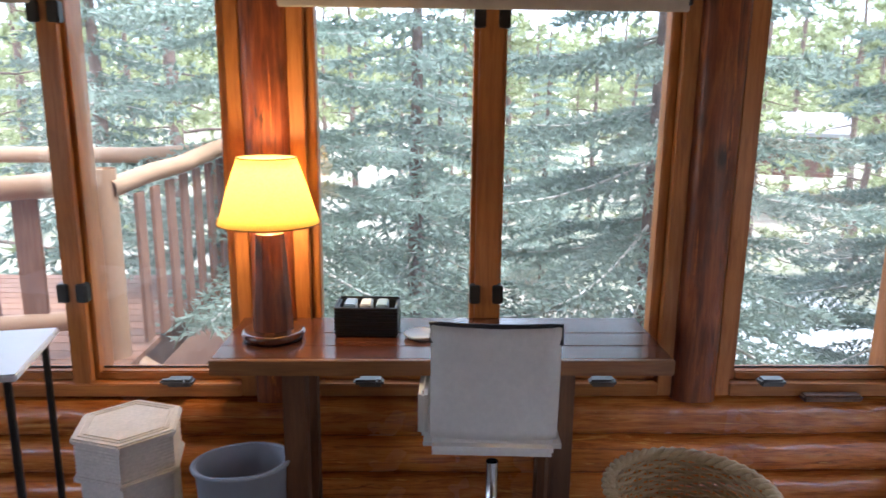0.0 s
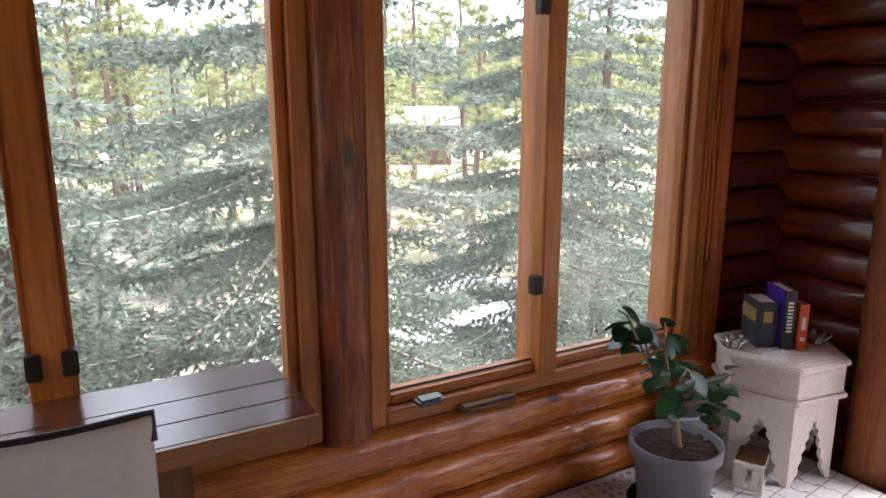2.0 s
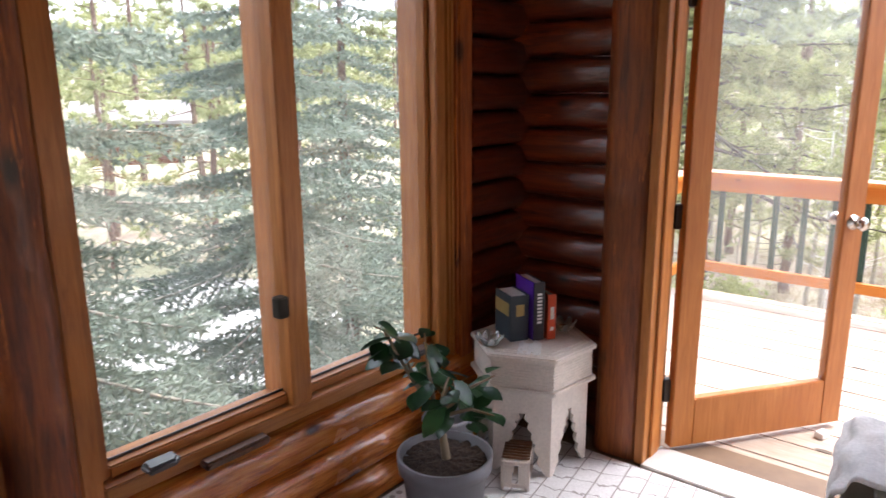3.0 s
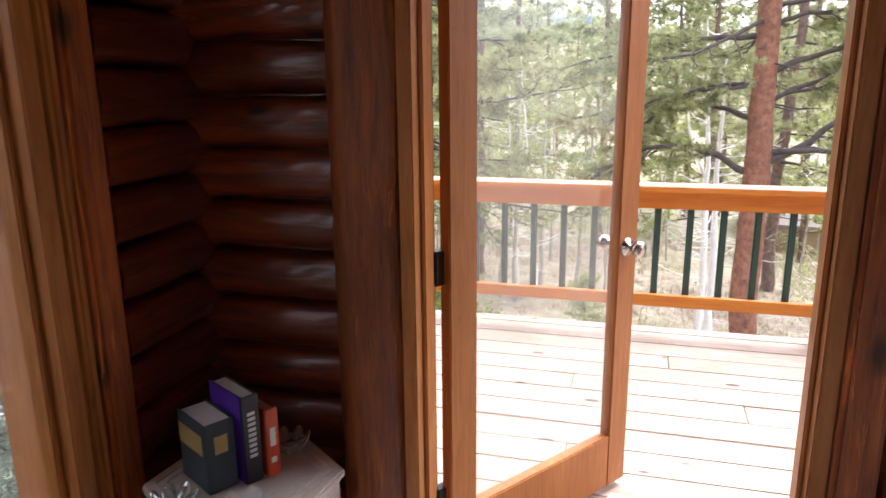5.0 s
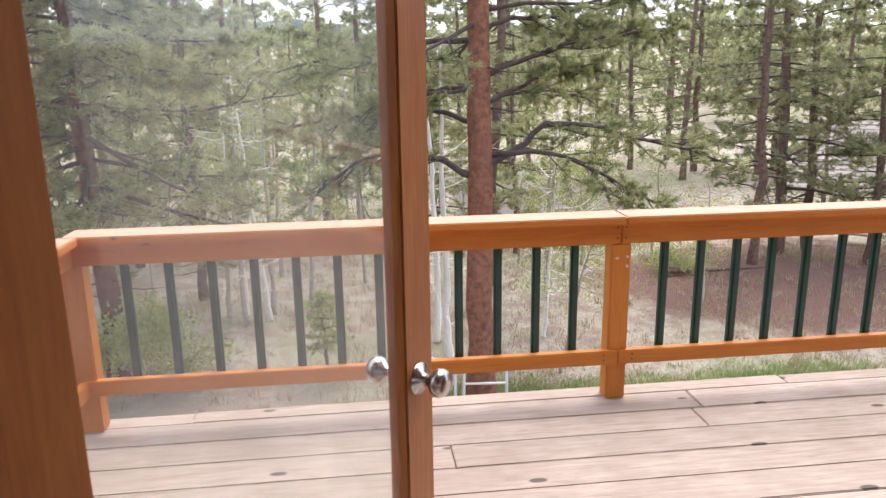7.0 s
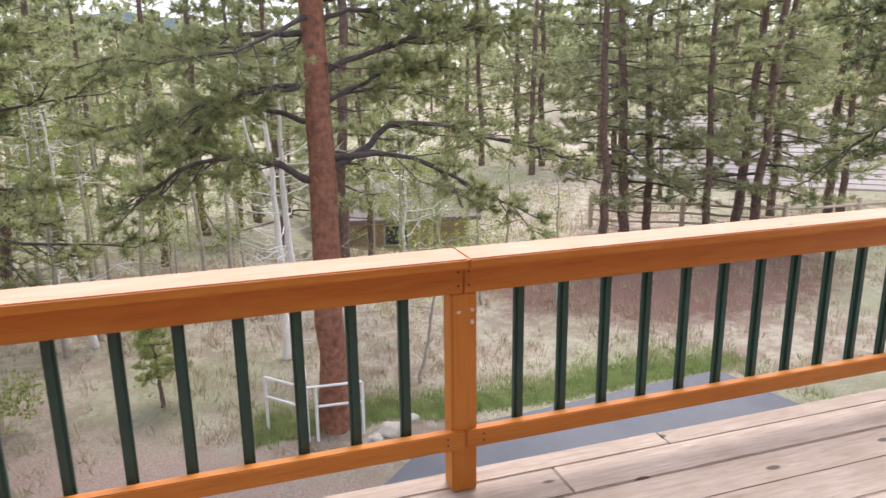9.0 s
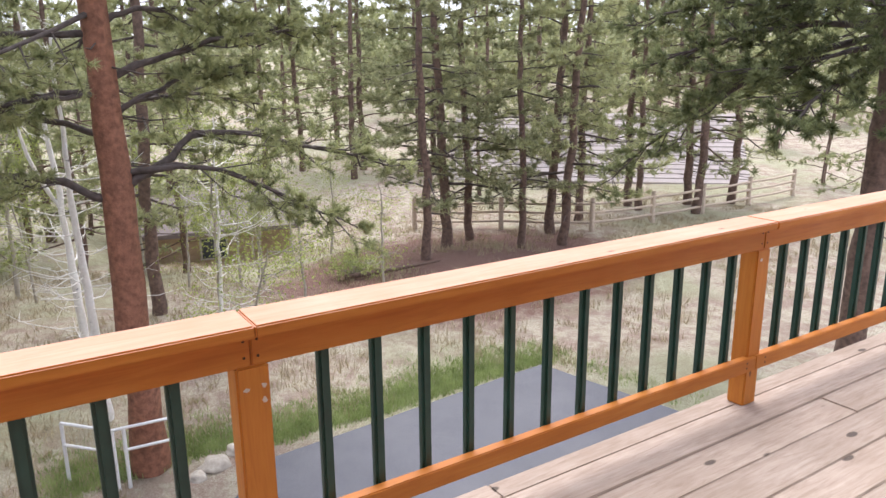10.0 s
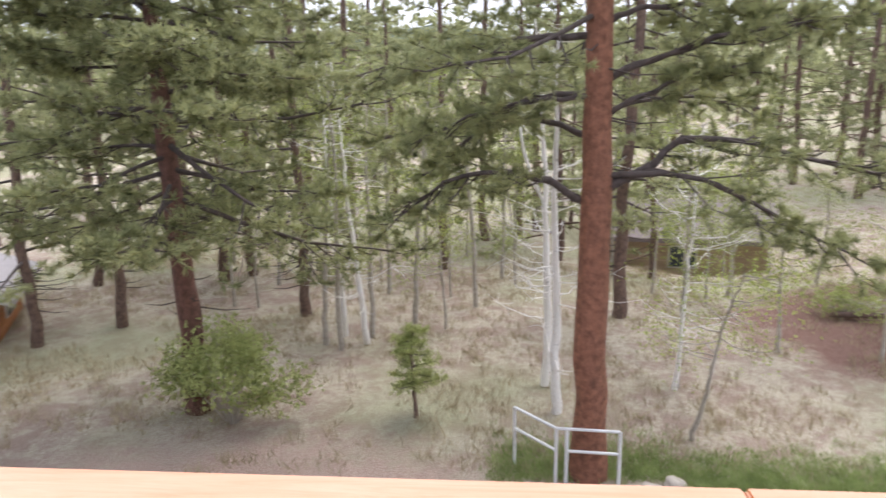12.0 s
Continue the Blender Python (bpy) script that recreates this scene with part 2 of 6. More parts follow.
CHROME = plain("satin_nickel", (0.55, 0.53, 0.5), 0.26, 1.0, vary=0.05, bumpy=0.02)
CRANK = plain("worn_grey_metal", (0.14, 0.135, 0.13), 0.35, 0.9)
DECK = wood("weathered_deck_board", (0.29, 0.215, 0.16), (0.43, 0.338, 0.268), (0.53, 0.435, 0.36), axis=1, rough=0.75, grain=1.1, knots=True, vary=0.1, bumpy=0.5, knot=(0.095, 0.13), few=0.3)
RAIL = wood("orange_stained_rail", (0.50, 0.145, 0.014), (0.60, 0.205, 0.022), (0.66, 0.25, 0.036), axis=1, rough=0.5, grain=0.7, knots=True, vary=0.05, bumpy=0.12, knot=(0.03, 0.07), few=0.6)
RAIL_Z = wood("orange_stained_post", (0.50, 0.15, 0.015), (0.60, 0.21, 0.024), (0.66, 0.255, 0.036), axis=2, rough=0.5, grain=0.7, knots=True, vary=0.05, bumpy=0.12, knot=(0.03, 0.07), few=0.6)
# Paler than RAIL: sky light on the cap is partly in its colour.
CAP = wood("bleached_skylit_cap_rail", (0.52, 0.245, 0.135), (0.595, 0.32, 0.205), (0.655, 0.385, 0.265), axis=1, rough=0.55, grain=0.7, knots=True, vary=0.05, bumpy=0.12, knot=(0.03, 0.07), few=0.62)
GREEN = plain("dark_green_paint", (0.018, 0.062, 0.045), 0.4, 0.0, vary=0.2)
CEILING = wood("ceiling_board", (0.09, 0.032, 0.011), (0.18, 0.075, 0.026), (0.27, 0.13, 0.05), axis=1, rough=0.4)


# ---- the room ----
ROOM_W, ROOM_S, WALL_N, WALL_E = -2.6, -3.4, 3.05, 4.18


def setting(name, label, category):
    ob = new(name)
    ob.empty_display_size = 0.1
    return tagged(ob, label, category, kind="structure")


def log_mesh(length, radius, axis, seed, rough=0.05, flat=0.0):
    """A peeled log with a hand-hewn surface: long swells, scalloped tool cuts and a few knot bumps."""
    rng = np.random.default_rng(seed)
    nx, ns = max(8, int(length / 0.035)), 28
    t = np.linspace(-length / 2, length / 2, nx)[:, None]
    th = np.linspace(0, 2 * np.pi, ns, endpoint=False)[None, :]
    r = 1 + 0.5 * rough * np.sin(t * 1.7 + rng.uniform(0, 6.28)) + 0.4 * rough * np.sin(t * 4.1 + 2 * th + rng.uniform(0, 6.28))
    for k in range(7):
        wl, q = rng.uniform(0.10, 0.34), rng.integers(1, 6)
        r = r - 0.55 * rough * np.abs(np.sin(math.pi * t / wl + q * th * rng.choice((-1, 1)) + rng.uniform(0, 6.28))) ** 2.5 * (0.5 + 0.5 * np.sin(t * rng.uniform(1, 5) + rng.uniform(0, 6.28)))
    for k in range(int(length * 2.2) + 1):
        c, a0 = rng.uniform(-length / 2, length / 2), rng.uniform(0, 6.28)
        da = np.angle(np.exp(1j * (th - a0)))
        r = r + 0.10 * np.exp(-((t - c) / 0.035) ** 2 - (da / 0.3) ** 2)
    r = radius * (r + 0.10 * rough * rng.standard_normal((nx, ns)))
    if flat:
        r = r / (np.abs(np.cos(th)) ** 5 + np.abs(np.sin(th)) ** 5) ** (0.2 * flat)
    a, b = r * np.cos(th), r * np.sin(th)
    l = np.repeat(t, ns, 1)
    v = np.stack({0: (l, a, b), 1: (a, l, b), 2: (a, b, l)}[axis], -1).reshape(-1, 3)
    i, j = np.meshgrid(np.arange(nx - 1), np.arange(ns), indexing="ij")
    p, q = i * ns + j, i * ns + (j + 1) % ns
    g = Geo()
    g.add(v, np.stack([np.stack([p, q, q + ns], -1), np.stack([p, q + ns, p + ns], -1)], 2))
    for e in (0, nx - 1):
        c = np.concatenate([v[e * ns:(e + 1) * ns], [v[e * ns:(e + 1) * ns].mean(0)]])
        k = np.arange(ns)
        g.add(c, np.stack([k, (k + 1) % ns, np.full(ns, ns)], -1))
    me = g.mesh("log", True)
    bm = bmesh.new()
    bm.from_mesh(me)
    bmesh.ops.recalc_face_normals(bm, faces=bm.faces)
    bm.to_mesh(me)
    bm.free()
    return me


def logs(parent, axis, start, end, fixed, z0, z1, pitch, radius, mat, seed, flat=0.55):
    n = 0
    z = z0
    while z < z1 - 1e-6:
        me = log_mesh(end - start, radius, axis, seed + n, 0.05, flat)
        ob = mesh_object("log", me, mat, parent)
        mid = (start + end) / 2
        ob.location = (mid, fixed, z) if axis == 0 else (fixed, mid, z)
        z += pitch
        n += 1


floor = boxed("floor", (ROOM_W, ROOM_S, -0.2, 4.32, WALL_N + 0.2, -0.004), plain("dark_floor", (0.16, 0.1, 0.06), 0.6), bevel=0)
tagged(floor, "brown board floor under a patterned rug", "floor", kind="structure")
ceiling = boxed("ceiling", (ROOM_W - 0.2, ROOM_S - 0.2, 2.45, 4.4, WALL_N + 0.3, 2.6), CEILING, bevel=0)
tagged(ceiling, "dark stained wooden board ceiling", "ceiling", kind="structure")
# West wall is out of view; its openings are added to bring in daylight.
wall_west = setting("wall_west", "unseen brown wooden wall with two openings added for daylight", "wall")
wall_south = setting("wall_south", "plain brown wooden wall of the cabin room", "wall")
WW = CEILING
boxed("panel", (ROOM_W - 0.15, ROOM_S, 0, ROOM_W, WALL_N + 0.2, 0.5), WW, wall_west, bevel=0)
boxed("panel", (ROOM_W - 0.15, ROOM_S, 1.95, ROOM_W, WALL_N + 0.2, 2.45), WW, wall_west, bevel=0)
for a, b in ((ROOM_S, -2.6), (-1.0, 0.6), (2.2, WALL_N + 0.2)):
    boxed("panel", (ROOM_W - 0.15, a, 0.5, ROOM_W, b, 1.95), WW, wall_west, bevel=0)
boxed("panel", (ROOM_W, ROOM_S - 0.15, 0, 4.3, ROOM_S, 2.45), WW, wall_south, bevel=0)

# the window wall
wall_north = setting("wall_north", "varnished round log wall under wide windows", "wall")
logs(wall_north, 0, ROOM_W, 4.3, 3.049, 0.03, 0.40, 0.158, 0.0785, LOG_X, 10, 0.4)
# The corner logs take the copy with shade in its colour.
logs(wall_north, 0, 3.745, 4.3, 3.06, 0.44, 2.1, 0.150, 0.076, LOG_SHADED_X, 60)
boxed("core", (ROOM_W, 3.13, 0, 4.4, 3.22, 0.42), LOG_X, wall_north, bevel=0)
boxed("core", (ROOM_W, 3.0, 2.1, 4.4, 3.22, 2.45), LOG_X, wall_north, bevel=0)
boxed("core", (3.745, 3.10, 0.42, 4.3, 3.24, 2.06), LOG_SHADED_X, wall_north, bevel=0)
boxed("core", (ROOM_W, 3.13, 0.42, -1.05, 3.22, 2.06), LOG_X, wall_north, bevel=0)


def upright_log(x, y, z0, z1, radius, seed, parent, mat=LOG_Z):
    ob = mesh_object("post", log_mesh(z1 - z0, radius, 2, seed, 0.03, 0.7), mat, parent)
    ob.location = (x, y, (z0 + z1) / 2)
    return ob


upright_log(0.431, 3.06, 0.42, 2.1, 0.083, 71, wall_north)
upright_log(2.02, 3.06, 0.42, 2.1, 0.088, 72, wall_north)
upright_log(-1.09, 3.06, 0.42, 2.1, 0.088, 73, wall_north)
boxed("post_board", (3.642, 2.985, 0.36, 3.74, 3.2, 2.1), LOG_DOOR, wall_north, bevel=0.012)


def casement(name, x0, xm0, xm1, x1, label, z0=0.43, z1=2.08, both=True, inset=0.22, outer=0.035, step=0.0):
    """A pair of casements: outer frame, mullion, sashes, panes, hinges and a crank."""
    w = tagged(new(name), label, "window", kind="structure")
    yf, yb = 3.02, 3.22
    t = 0.055
    boxed("jamb", (x0, yf, z0, x0 + t, yb, z1), TRIM_Z, w)
    boxed("jamb", (x1 - t, yf, z0, x1, yb, z1), TRIM_Z, w)
    boxed("sill", (x0 + t, yf - 0.004, z0, x1 - t, yb, z0 + 0.05), TRIM_X, w)
    boxed("head", (x0 + t, yf, z1 - 0.06, x1 - t, yb, z1), TRIM_X, w)
    boxed("mullion", (xm0, yf, z0 + 0.05, xm1, 3.057, z1 - 0.06), TRIM_Z, w)
    boxed("mullion", (xm0 + step, 3.0575, z0 + 0.05, xm1, yb, z1 - 0.06), TRIM_Z, w)
    for a, b in ((x0 + t, xm0 + step), (xm1, x1 - t)):
        s = tagged(new("sash"), "")
        s.parent = w
        c, slim = 0.035, 0.016
        ca, cb = (c, slim) if b == xm0 + step else (slim, outer)
        ya, yc = 3.06, 3.13
        boxed("stile", (a, ya, z0 + 0.05, a + ca, yc, z1 - 0.06), TRIM_Z, s, bevel=0.005)
        boxed("stile", (b - cb, ya, z0 + 0.05, b, yc, z1 - 0.06), TRIM_Z, s, bevel=0.005)
        boxed("rail", (a + ca, ya, z0 + 0.05, b - cb, yc, z0 + 0.05 + c), TRIM_X, s, bevel=0.006)
        boxed("rail", (a + ca, ya, z1 - 0.06 - c, b - cb, yc, z1 - 0.06), TRIM_X, s, bevel=0.006)
        boxed("glazing_bead", (a + ca, yc - 0.034, z0 + 0.05 + c, b - cb, yc - 0.031, z0 + 0.058 + c), CRANK, s, bevel=0)
        p = boxed("pane", (a + ca - 0.005, 3.10, z0 + 0.08, b - cb + 0.005, 3.104, z1 - 0.09), PANE, s, bevel=0)
        p.visible_shadow = False
        for z in (0.80, 1.78) if both or b == xm0 + step else ():
            xx = xm0 - step * 0.8 if b == xm0 + step else a
            boxed("hinge", (xx - 0.02, yf - 0.012, z, xx + 0.02, yf + 0.03, z + 0.07), DARK_METAL, w, bevel=0.004)
        bm = bmesh.new()
        xc = a + inset if b == xm0 + step else b - inset
        box(bm, xc - 0.05, yf - 0.05, z0 + 0.055, xc + 0.05, yf + 0.004, z0 + 0.085, 0.01)
        box(bm, xc - 0.06, yf - 0.075, z0 + 0.075, xc + 0.03, yf - 0.045, z0 + 0.095, 0.008)
        part("crank", bm, CRANK, w, "folded metal crank handle")
    return w


casement("window_1", -1.0, -0.33, -0.262, 0.352, "timber framed casement window pair facing spruces and a porch")
casement("window_2", 0.51, 1.172, 1.256, 1.937, "timber framed casement window pair behind the desk")
casement("window_3", 2.105, 2.797, 2.877, 3.605, "timber framed casement window pair beside the corner", both=False, inset=0.15, outer=0.02, step=0.03)
boxed("trim", (3.607, 3.0, 0.40, 3.64, 3.2, 2.1), TRIM_Z, tagged(new("trim"), "stepped window casing", "trim", kind="structure"), bevel=0.01)

# the door wall
wall_east = setting("wall_east", "varnished log wall in shaded colour with a glazed door and an added opening", "wall")
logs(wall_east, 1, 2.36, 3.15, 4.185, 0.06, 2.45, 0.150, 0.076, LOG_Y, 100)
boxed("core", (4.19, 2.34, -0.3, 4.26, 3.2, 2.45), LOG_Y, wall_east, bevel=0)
# The gap south of the door is unseen, added to light the floor.
for y0, y1, z0, z1 in ((ROOM_S, -2.8, -0.3, 2.45), (0.75, 1.04, -0.3, 2.45), (-2.8, 0.75, -0.3, 0.1), (-2.8, 0.75, 2.05, 2.45)):
    boxed("core", (4.12, y0, z0, 4.26, y1, z1), LOG_Y, wall_east, bevel=0)
boxed("core", (4.02, 1.16, 2.08, 4.26, 2.33, 2.45), LOG_Y, wall_east, bevel=0)
upright_log(4.075, 2.43, 0, 2.45, 0.11, 171, wall_east, LOG_DOOR)
boxed("post_board", (3.91, 1.205, 0, 4.08, 1.30, 2.45), LOG_DOOR, wall_east, bevel=0.012)
upright_log(4.02, 1.10, 0, 2.45, 0.105, 172, wall_east, LOG_DOOR)
frame_e = setting("door_frame", "pale timber door frame with sill", "door frame")
boxed("jamb", (3.965, 2.292, 0, 4.155, 2.33, 2.08), TRIM_Z, frame_e)
boxed("stop", (4.02, 2.280, 0.012, 4.10, 2.2915, 2.04), TRIM_Z, frame_e)
boxed("jamb", (3.93, 1.302, 0, 4.07, 1.342, 2.08), TRIM_Z, frame_e)
boxed("stop", (3.97, 1.3425, 0.012, 4.03, 1.354, 2.04), TRIM_Z, frame_e)
boxed("head", (3.965, 1.342, 2.04, 4.125, 2.292, 2.08), TRIM_X, frame_e)
boxed("threshold", (3.95, 1.342, -0.02, 4.15, 2.292, 0.012), plain("pale_threshold", (0.62, 0.6, 0.56), 0.5), frame_e)

# the open door: hinge edge at the origin, leaf along +x
door = tagged(new("door_1"), "open glazed timber door swung out over the deck", "door", kind="structure")
door.matrix_world = pose(4.165, 2.282, 0, 0, 0, -35)
DW, DT, DH = 0.87, 0.044, 2.03
boxed("stile", (0, -DT, 0.02, 0.105, 0, DH), DOORWOOD, door)
boxed("stile", (DW - 0.105, -DT, 0.02, DW, 0, DH), DOORWOOD, door)
boxed("rail", (0.105, -DT, 0.02, DW - 0.105, 0, 0.23), DOORWOOD, door)
boxed("rail", (0.105, -DT, DH - 0.12, DW - 0.105, 0, DH), DOORWOOD, door)
dp = boxed("pane", (0.10, -0.024, 0.225, DW - 0.10, -0.020, DH - 0.11), DOOR_PANE, door, bevel=0)
dp.visible_shadow = False
for side in (-1, 1):
    k = bmesh.new()
    lathe(k, [(0.033, 0), (0.033, 0.006), (0.013, 0.012), (0.012, 0.03), (0.026, 0.038), (0.03, 0.052), (0.024, 0.066), (0, 0.07)], 24)
    k.transform(pose(DW - 0.06, -DT if side < 0 else 0, 0.945, 90 if side < 0 else -90))
    part("knob", k, CHROME, door, "satin metal round knob", smooth=True)
for z in (0.22, 0.96, 1.80):
    boxed("hinge", (-0.03, -0.02, z, 0.03, 0.015, z + 0.1), DARK_METAL, door)

# ---- deck ----
DECK_Z, RX, DN, DS = -0.01, 6.60, 3.14, -7.0
deck = setting("deck", "raised deck of weathered pale boards", "deck")
boxed("joist", (4.18, DS, DECK_Z - 0.26, 6.66, DN + 0.06, DECK_Z - 0.045), DECK, deck, bevel=0)
W = 0.185
nrow = int((6.68 - 4.19) / W)
for r in range(nrow + 1):
    x0 = 4.19 + r * W
    y = DS - rnd(0, 2.5)
    while y < DN + 0.06:
        y2 = min(y + rnd(2.2, 4.2), DN + 0.07)
        ya = max(y, DS)
        if y2 - ya > 0.1:
            boxed("board", (x0 + 0.0018, ya + 0.002, DECK_Z - 0.04, min(x0 + W - 0.0018, 6.70), y2 - 0.002, DECK_Z + rnd(-0.002, 0.002)), DECK, deck, bevel=0.004)
        y = y2

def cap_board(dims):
    """A cap rail paler on top, by bleaching and painted-in sky light; its edges stay orange."""
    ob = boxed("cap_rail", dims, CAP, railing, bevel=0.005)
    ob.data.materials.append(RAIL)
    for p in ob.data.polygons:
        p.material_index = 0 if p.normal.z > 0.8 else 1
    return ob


railing = tagged(new("deck_railing"), "orange stained deck railing with dark green balusters", "railing", kind="structure")
posts = [DN - 0.02, 0.686, -1.71, -4.1, -6.5]
for py in posts:
    boxed("post", (6.558, py - 0.048, DECK_Z, 6.648, py + 0.048, 0.768), RAIL_Z, railing, bevel=0.006)
spans = list(zip(posts[1:], posts))
for a, b in spans:
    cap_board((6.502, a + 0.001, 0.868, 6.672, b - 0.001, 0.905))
    boxed("fascia", (6.562, a + 0.001, 0.766, 6.588, b - 0.001, 0.868), RAIL, railing, bevel=0.004)
    boxed("bottom_rail", (6.542, a + 0.001, 0.175, 6.585, b - 0.001, 0.245), RAIL, railing, bevel=0.004)
    nb = 12
    lead = 0.21 if b > 2 else 0.165
    gap = (b - a - lead - (0.21 if b > 2 else 0.23)) / (nb - 1)
    for k in range(nb):
        yy = a + lead + gap * k
        boxed("baluster", (6.588, yy - 0.019, 0.20, 6.624, yy + 0.019, 0.80), GREEN, railing, bevel=0.009)
STEELDOT = plain("screw_head", (0.08, 0.05, 0.03), 0.5, 0.6)
for py in posts[1:]:
    for dy, z in ((-0.02, 0.795), (0.02, 0.795), (-0.02, 0.845), (0.02, 0.845), (-0.02, 0.20), (0.02, 0.20), (-0.02, 0.225), (0.02, 0.225)):
        bm = bmesh.new()
        lathe(bm, [(0, 0), (0.0045, 0), (0.004, 0.0015), (0, 0.0015)], 8, pose(6.5615 if z > 0.5 else 6.5415, py + dy + (0.05 if z < 0.5 and dy > 0 else -0.05 if z < 0.5 else 0), z, 0, -90, 0))
        part("screw", bm, STEELDOT, railing)
for py, dy, z in ((0.686, 0.022, 0.70), (0.686, -0.03, 0.705), (0.686, -0.028, 0.66), (-1.71, 0.02, 0.72)):
    bm = bmesh.new()
    bmesh.ops.create_circle(bm, cap_ends=True, segments=9, radius=0.009)
    for v in bm.verts:
        v.co *= rnd(0.6, 1.2)
    ex = bmesh.ops.extrude_face_region(bm, geom=bm.faces[:])
    for e in ex["geom"]:
        if isinstance(e, bmesh.types.BMVert):
            e.co.z += 0.0012
    bm.transform(pose(6.5555, py + dy, z, 0, -90, 0))
    part("paint_chip", bm, plain("bare_pale_wood", (0.72, 0.6, 0.48), 0.8), railing)
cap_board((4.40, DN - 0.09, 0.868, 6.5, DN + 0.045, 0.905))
boxed("fascia", (4.40, DN - 0.04, 0.768, 6.545, DN, 0.868), RAIL, railing, bevel=0.004)
boxed("bottom_rail", (4.40, DN - 0.04, 0.175, 6.548, DN, 0.245), RAIL, railing, bevel=0.004)
for k in range(11):
    xx = 4.55 + k * 0.172
    boxed("baluster", (xx - 0.019, DN + 0.003, 0.20, xx + 0.019, DN + 0.039, 0.80), GREEN, railing, bevel=0.004)

# ---- ground ----
def ground_z(x, y):
    d = math.hypot(x - 6, y)
    base = -5.0 + 0.12 * math.sin(x * 0.3 + 1.0) * math.cos(y * 0.25) + 0.12 * noise.noise(Vector((x * 0.25, y * 0.25, 0))) + 0.55 * math.exp(-((x - 24) / 3.5) ** 2 - ((y + 11) / 5.5) ** 2)
    far, hill = max(0.0, d - 24), max(0.0, d - 60)
    dip = 2.2 * math.exp(-((x - 38.5) / 7) ** 2 - ((y + 7.5) / 5.5) ** 2)
    return base + 0.02 * far + 0.05 * hill - dip


def ground_patch():
    n = 160
    xs = np.sign(np.linspace(-1, 1, n)) * np.abs(np.linspace(-1, 1, n)) ** 2.6 * 400 + 10
    ys = np.sign(np.linspace(-1, 1, n)) * np.abs(np.linspace(-1, 1, n)) ** 2.6 * 400
    v = np.array([[(x, y, ground_z(x, y)) for y in ys] for x in xs]).reshape(-1, 3)
    i, j = np.meshgrid(np.arange(n - 1), np.arange(n - 1), indexing="ij")
    p = i * n + j
    g = Geo()
    g.add(v, np.stack([np.stack([p, p + n, p + n + 1], -1), np.stack([p, p + n + 1, p + 1], -1)], 2))
    return g.mesh("ground", True)


def ground_material():
    m, nt, b = material("dry_grass_and_needles")
    big, _ = tex(nt, size=0.16, detail=4)
    mid, _ = tex(nt, size=1.3, detail=7, rough=0.75)
    clump, _ = tex(nt, size=5.0, detail=6, rough=0.75)
    fine, _ = tex(nt, size=34, detail=6, rough=0.8)
    straw = ramp(nt, fine, [(0.3, (0.26, 0.225, 0.155)), (0.5, (0.49, 0.44, 0.33)), (0.7, (0.70, 0.65, 0.53))])
    litter = ramp(nt, fine, [(0.3, (0.17, 0.115, 0.085)), (0.52, (0.36, 0.27, 0.215)), (0.74, (0.54, 0.45, 0.37))])
    dirt = ramp(nt, fine, [(0.3, (0.25, 0.175, 0.135)), (0.7, (0.46, 0.36, 0.29))])
    green = ramp(nt, fine, [(0.3, (0.20, 0.22, 0.11)), (0.7, (0.45, 0.47, 0.28))])
    col = mixc(nt, ramp(nt, mid, [(0.44, (0, 0, 0)), (0.58, (1, 1, 1))]), straw, litter)
    col = mixc(nt, ramp(nt, clump, [(0.52, (0, 0, 0)), (0.64, (0.9, 0.9, 0.9))]), col, dirt)
    col = mixc(nt, ramp(nt, big, [(0.46, (0, 0, 0)), (0.6, (0.6, 0.6, 0.6))]), col, green)
    tc, mp, gr = (nt.nodes.new(k) for k in ("ShaderNodeTexCoord", "ShaderNodeMapping", "ShaderNodeTexGradient"))
    gr.gradient_type = "SPHERICAL"
    mp.inputs["Location"].default_value = (-24.0 / 6.5, 12.0 / 8.5, 0)
    mp.inputs["Scale"].default_value = (1 / 6.5, 1 / 8.5, 0)
    nt.links.new(tc.outputs["Object"], mp.inputs[0])
    nt.links.new(mp.outputs[0], gr.inputs[0])
    ad = nt.nodes.new("ShaderNodeMath")
    ad.operation = "MULTIPLY"
    nt.links.new(gr.outputs[1], ad.inputs[0])
    nt.links.new(mid, ad.inputs[1])
    bed = ramp(nt, fine, [(0.3, (0.11, 0.052, 0.038)), (0.52, (0.21, 0.112, 0.085)), (0.74, (0.34, 0.21, 0.165))])
    col = mixc(nt, ramp(nt, ad.outputs[0], [(0.05, (0, 0, 0)), (0.15, (0.95, 0.95, 0.95))]), col, bed)
    mp2, gr2 = nt.nodes.new("ShaderNodeMapping"), nt.nodes.new("ShaderNodeTexGradient")
    gr2.gradient_type = "SPHERICAL"
    mp2.inputs["Location"].default_value = (-13.0 / 6.0, -5.0 / 7.5, 0)
    mp2.inputs["Scale"].default_value = (1 / 6.0, 1 / 7.5, 0)
    nt.links.new(tc.outputs["Object"], mp2.inputs[0])
    nt.links.new(mp2.outputs[0], gr2.inputs[0])
    ml = nt.nodes.new("ShaderNodeMath")
    ml.operation = "MULTIPLY"
    nt.links.new(gr2.outputs[1], ml.inputs[0])
    nt.links.new(mid, ml.inputs[1])
    bare = ramp(nt, fine, [(0.32, (0.27, 0.165, 0.125)), (0.5, (0.50, 0.365, 0.295)), (0.68, (0.70, 0.575, 0.49))])
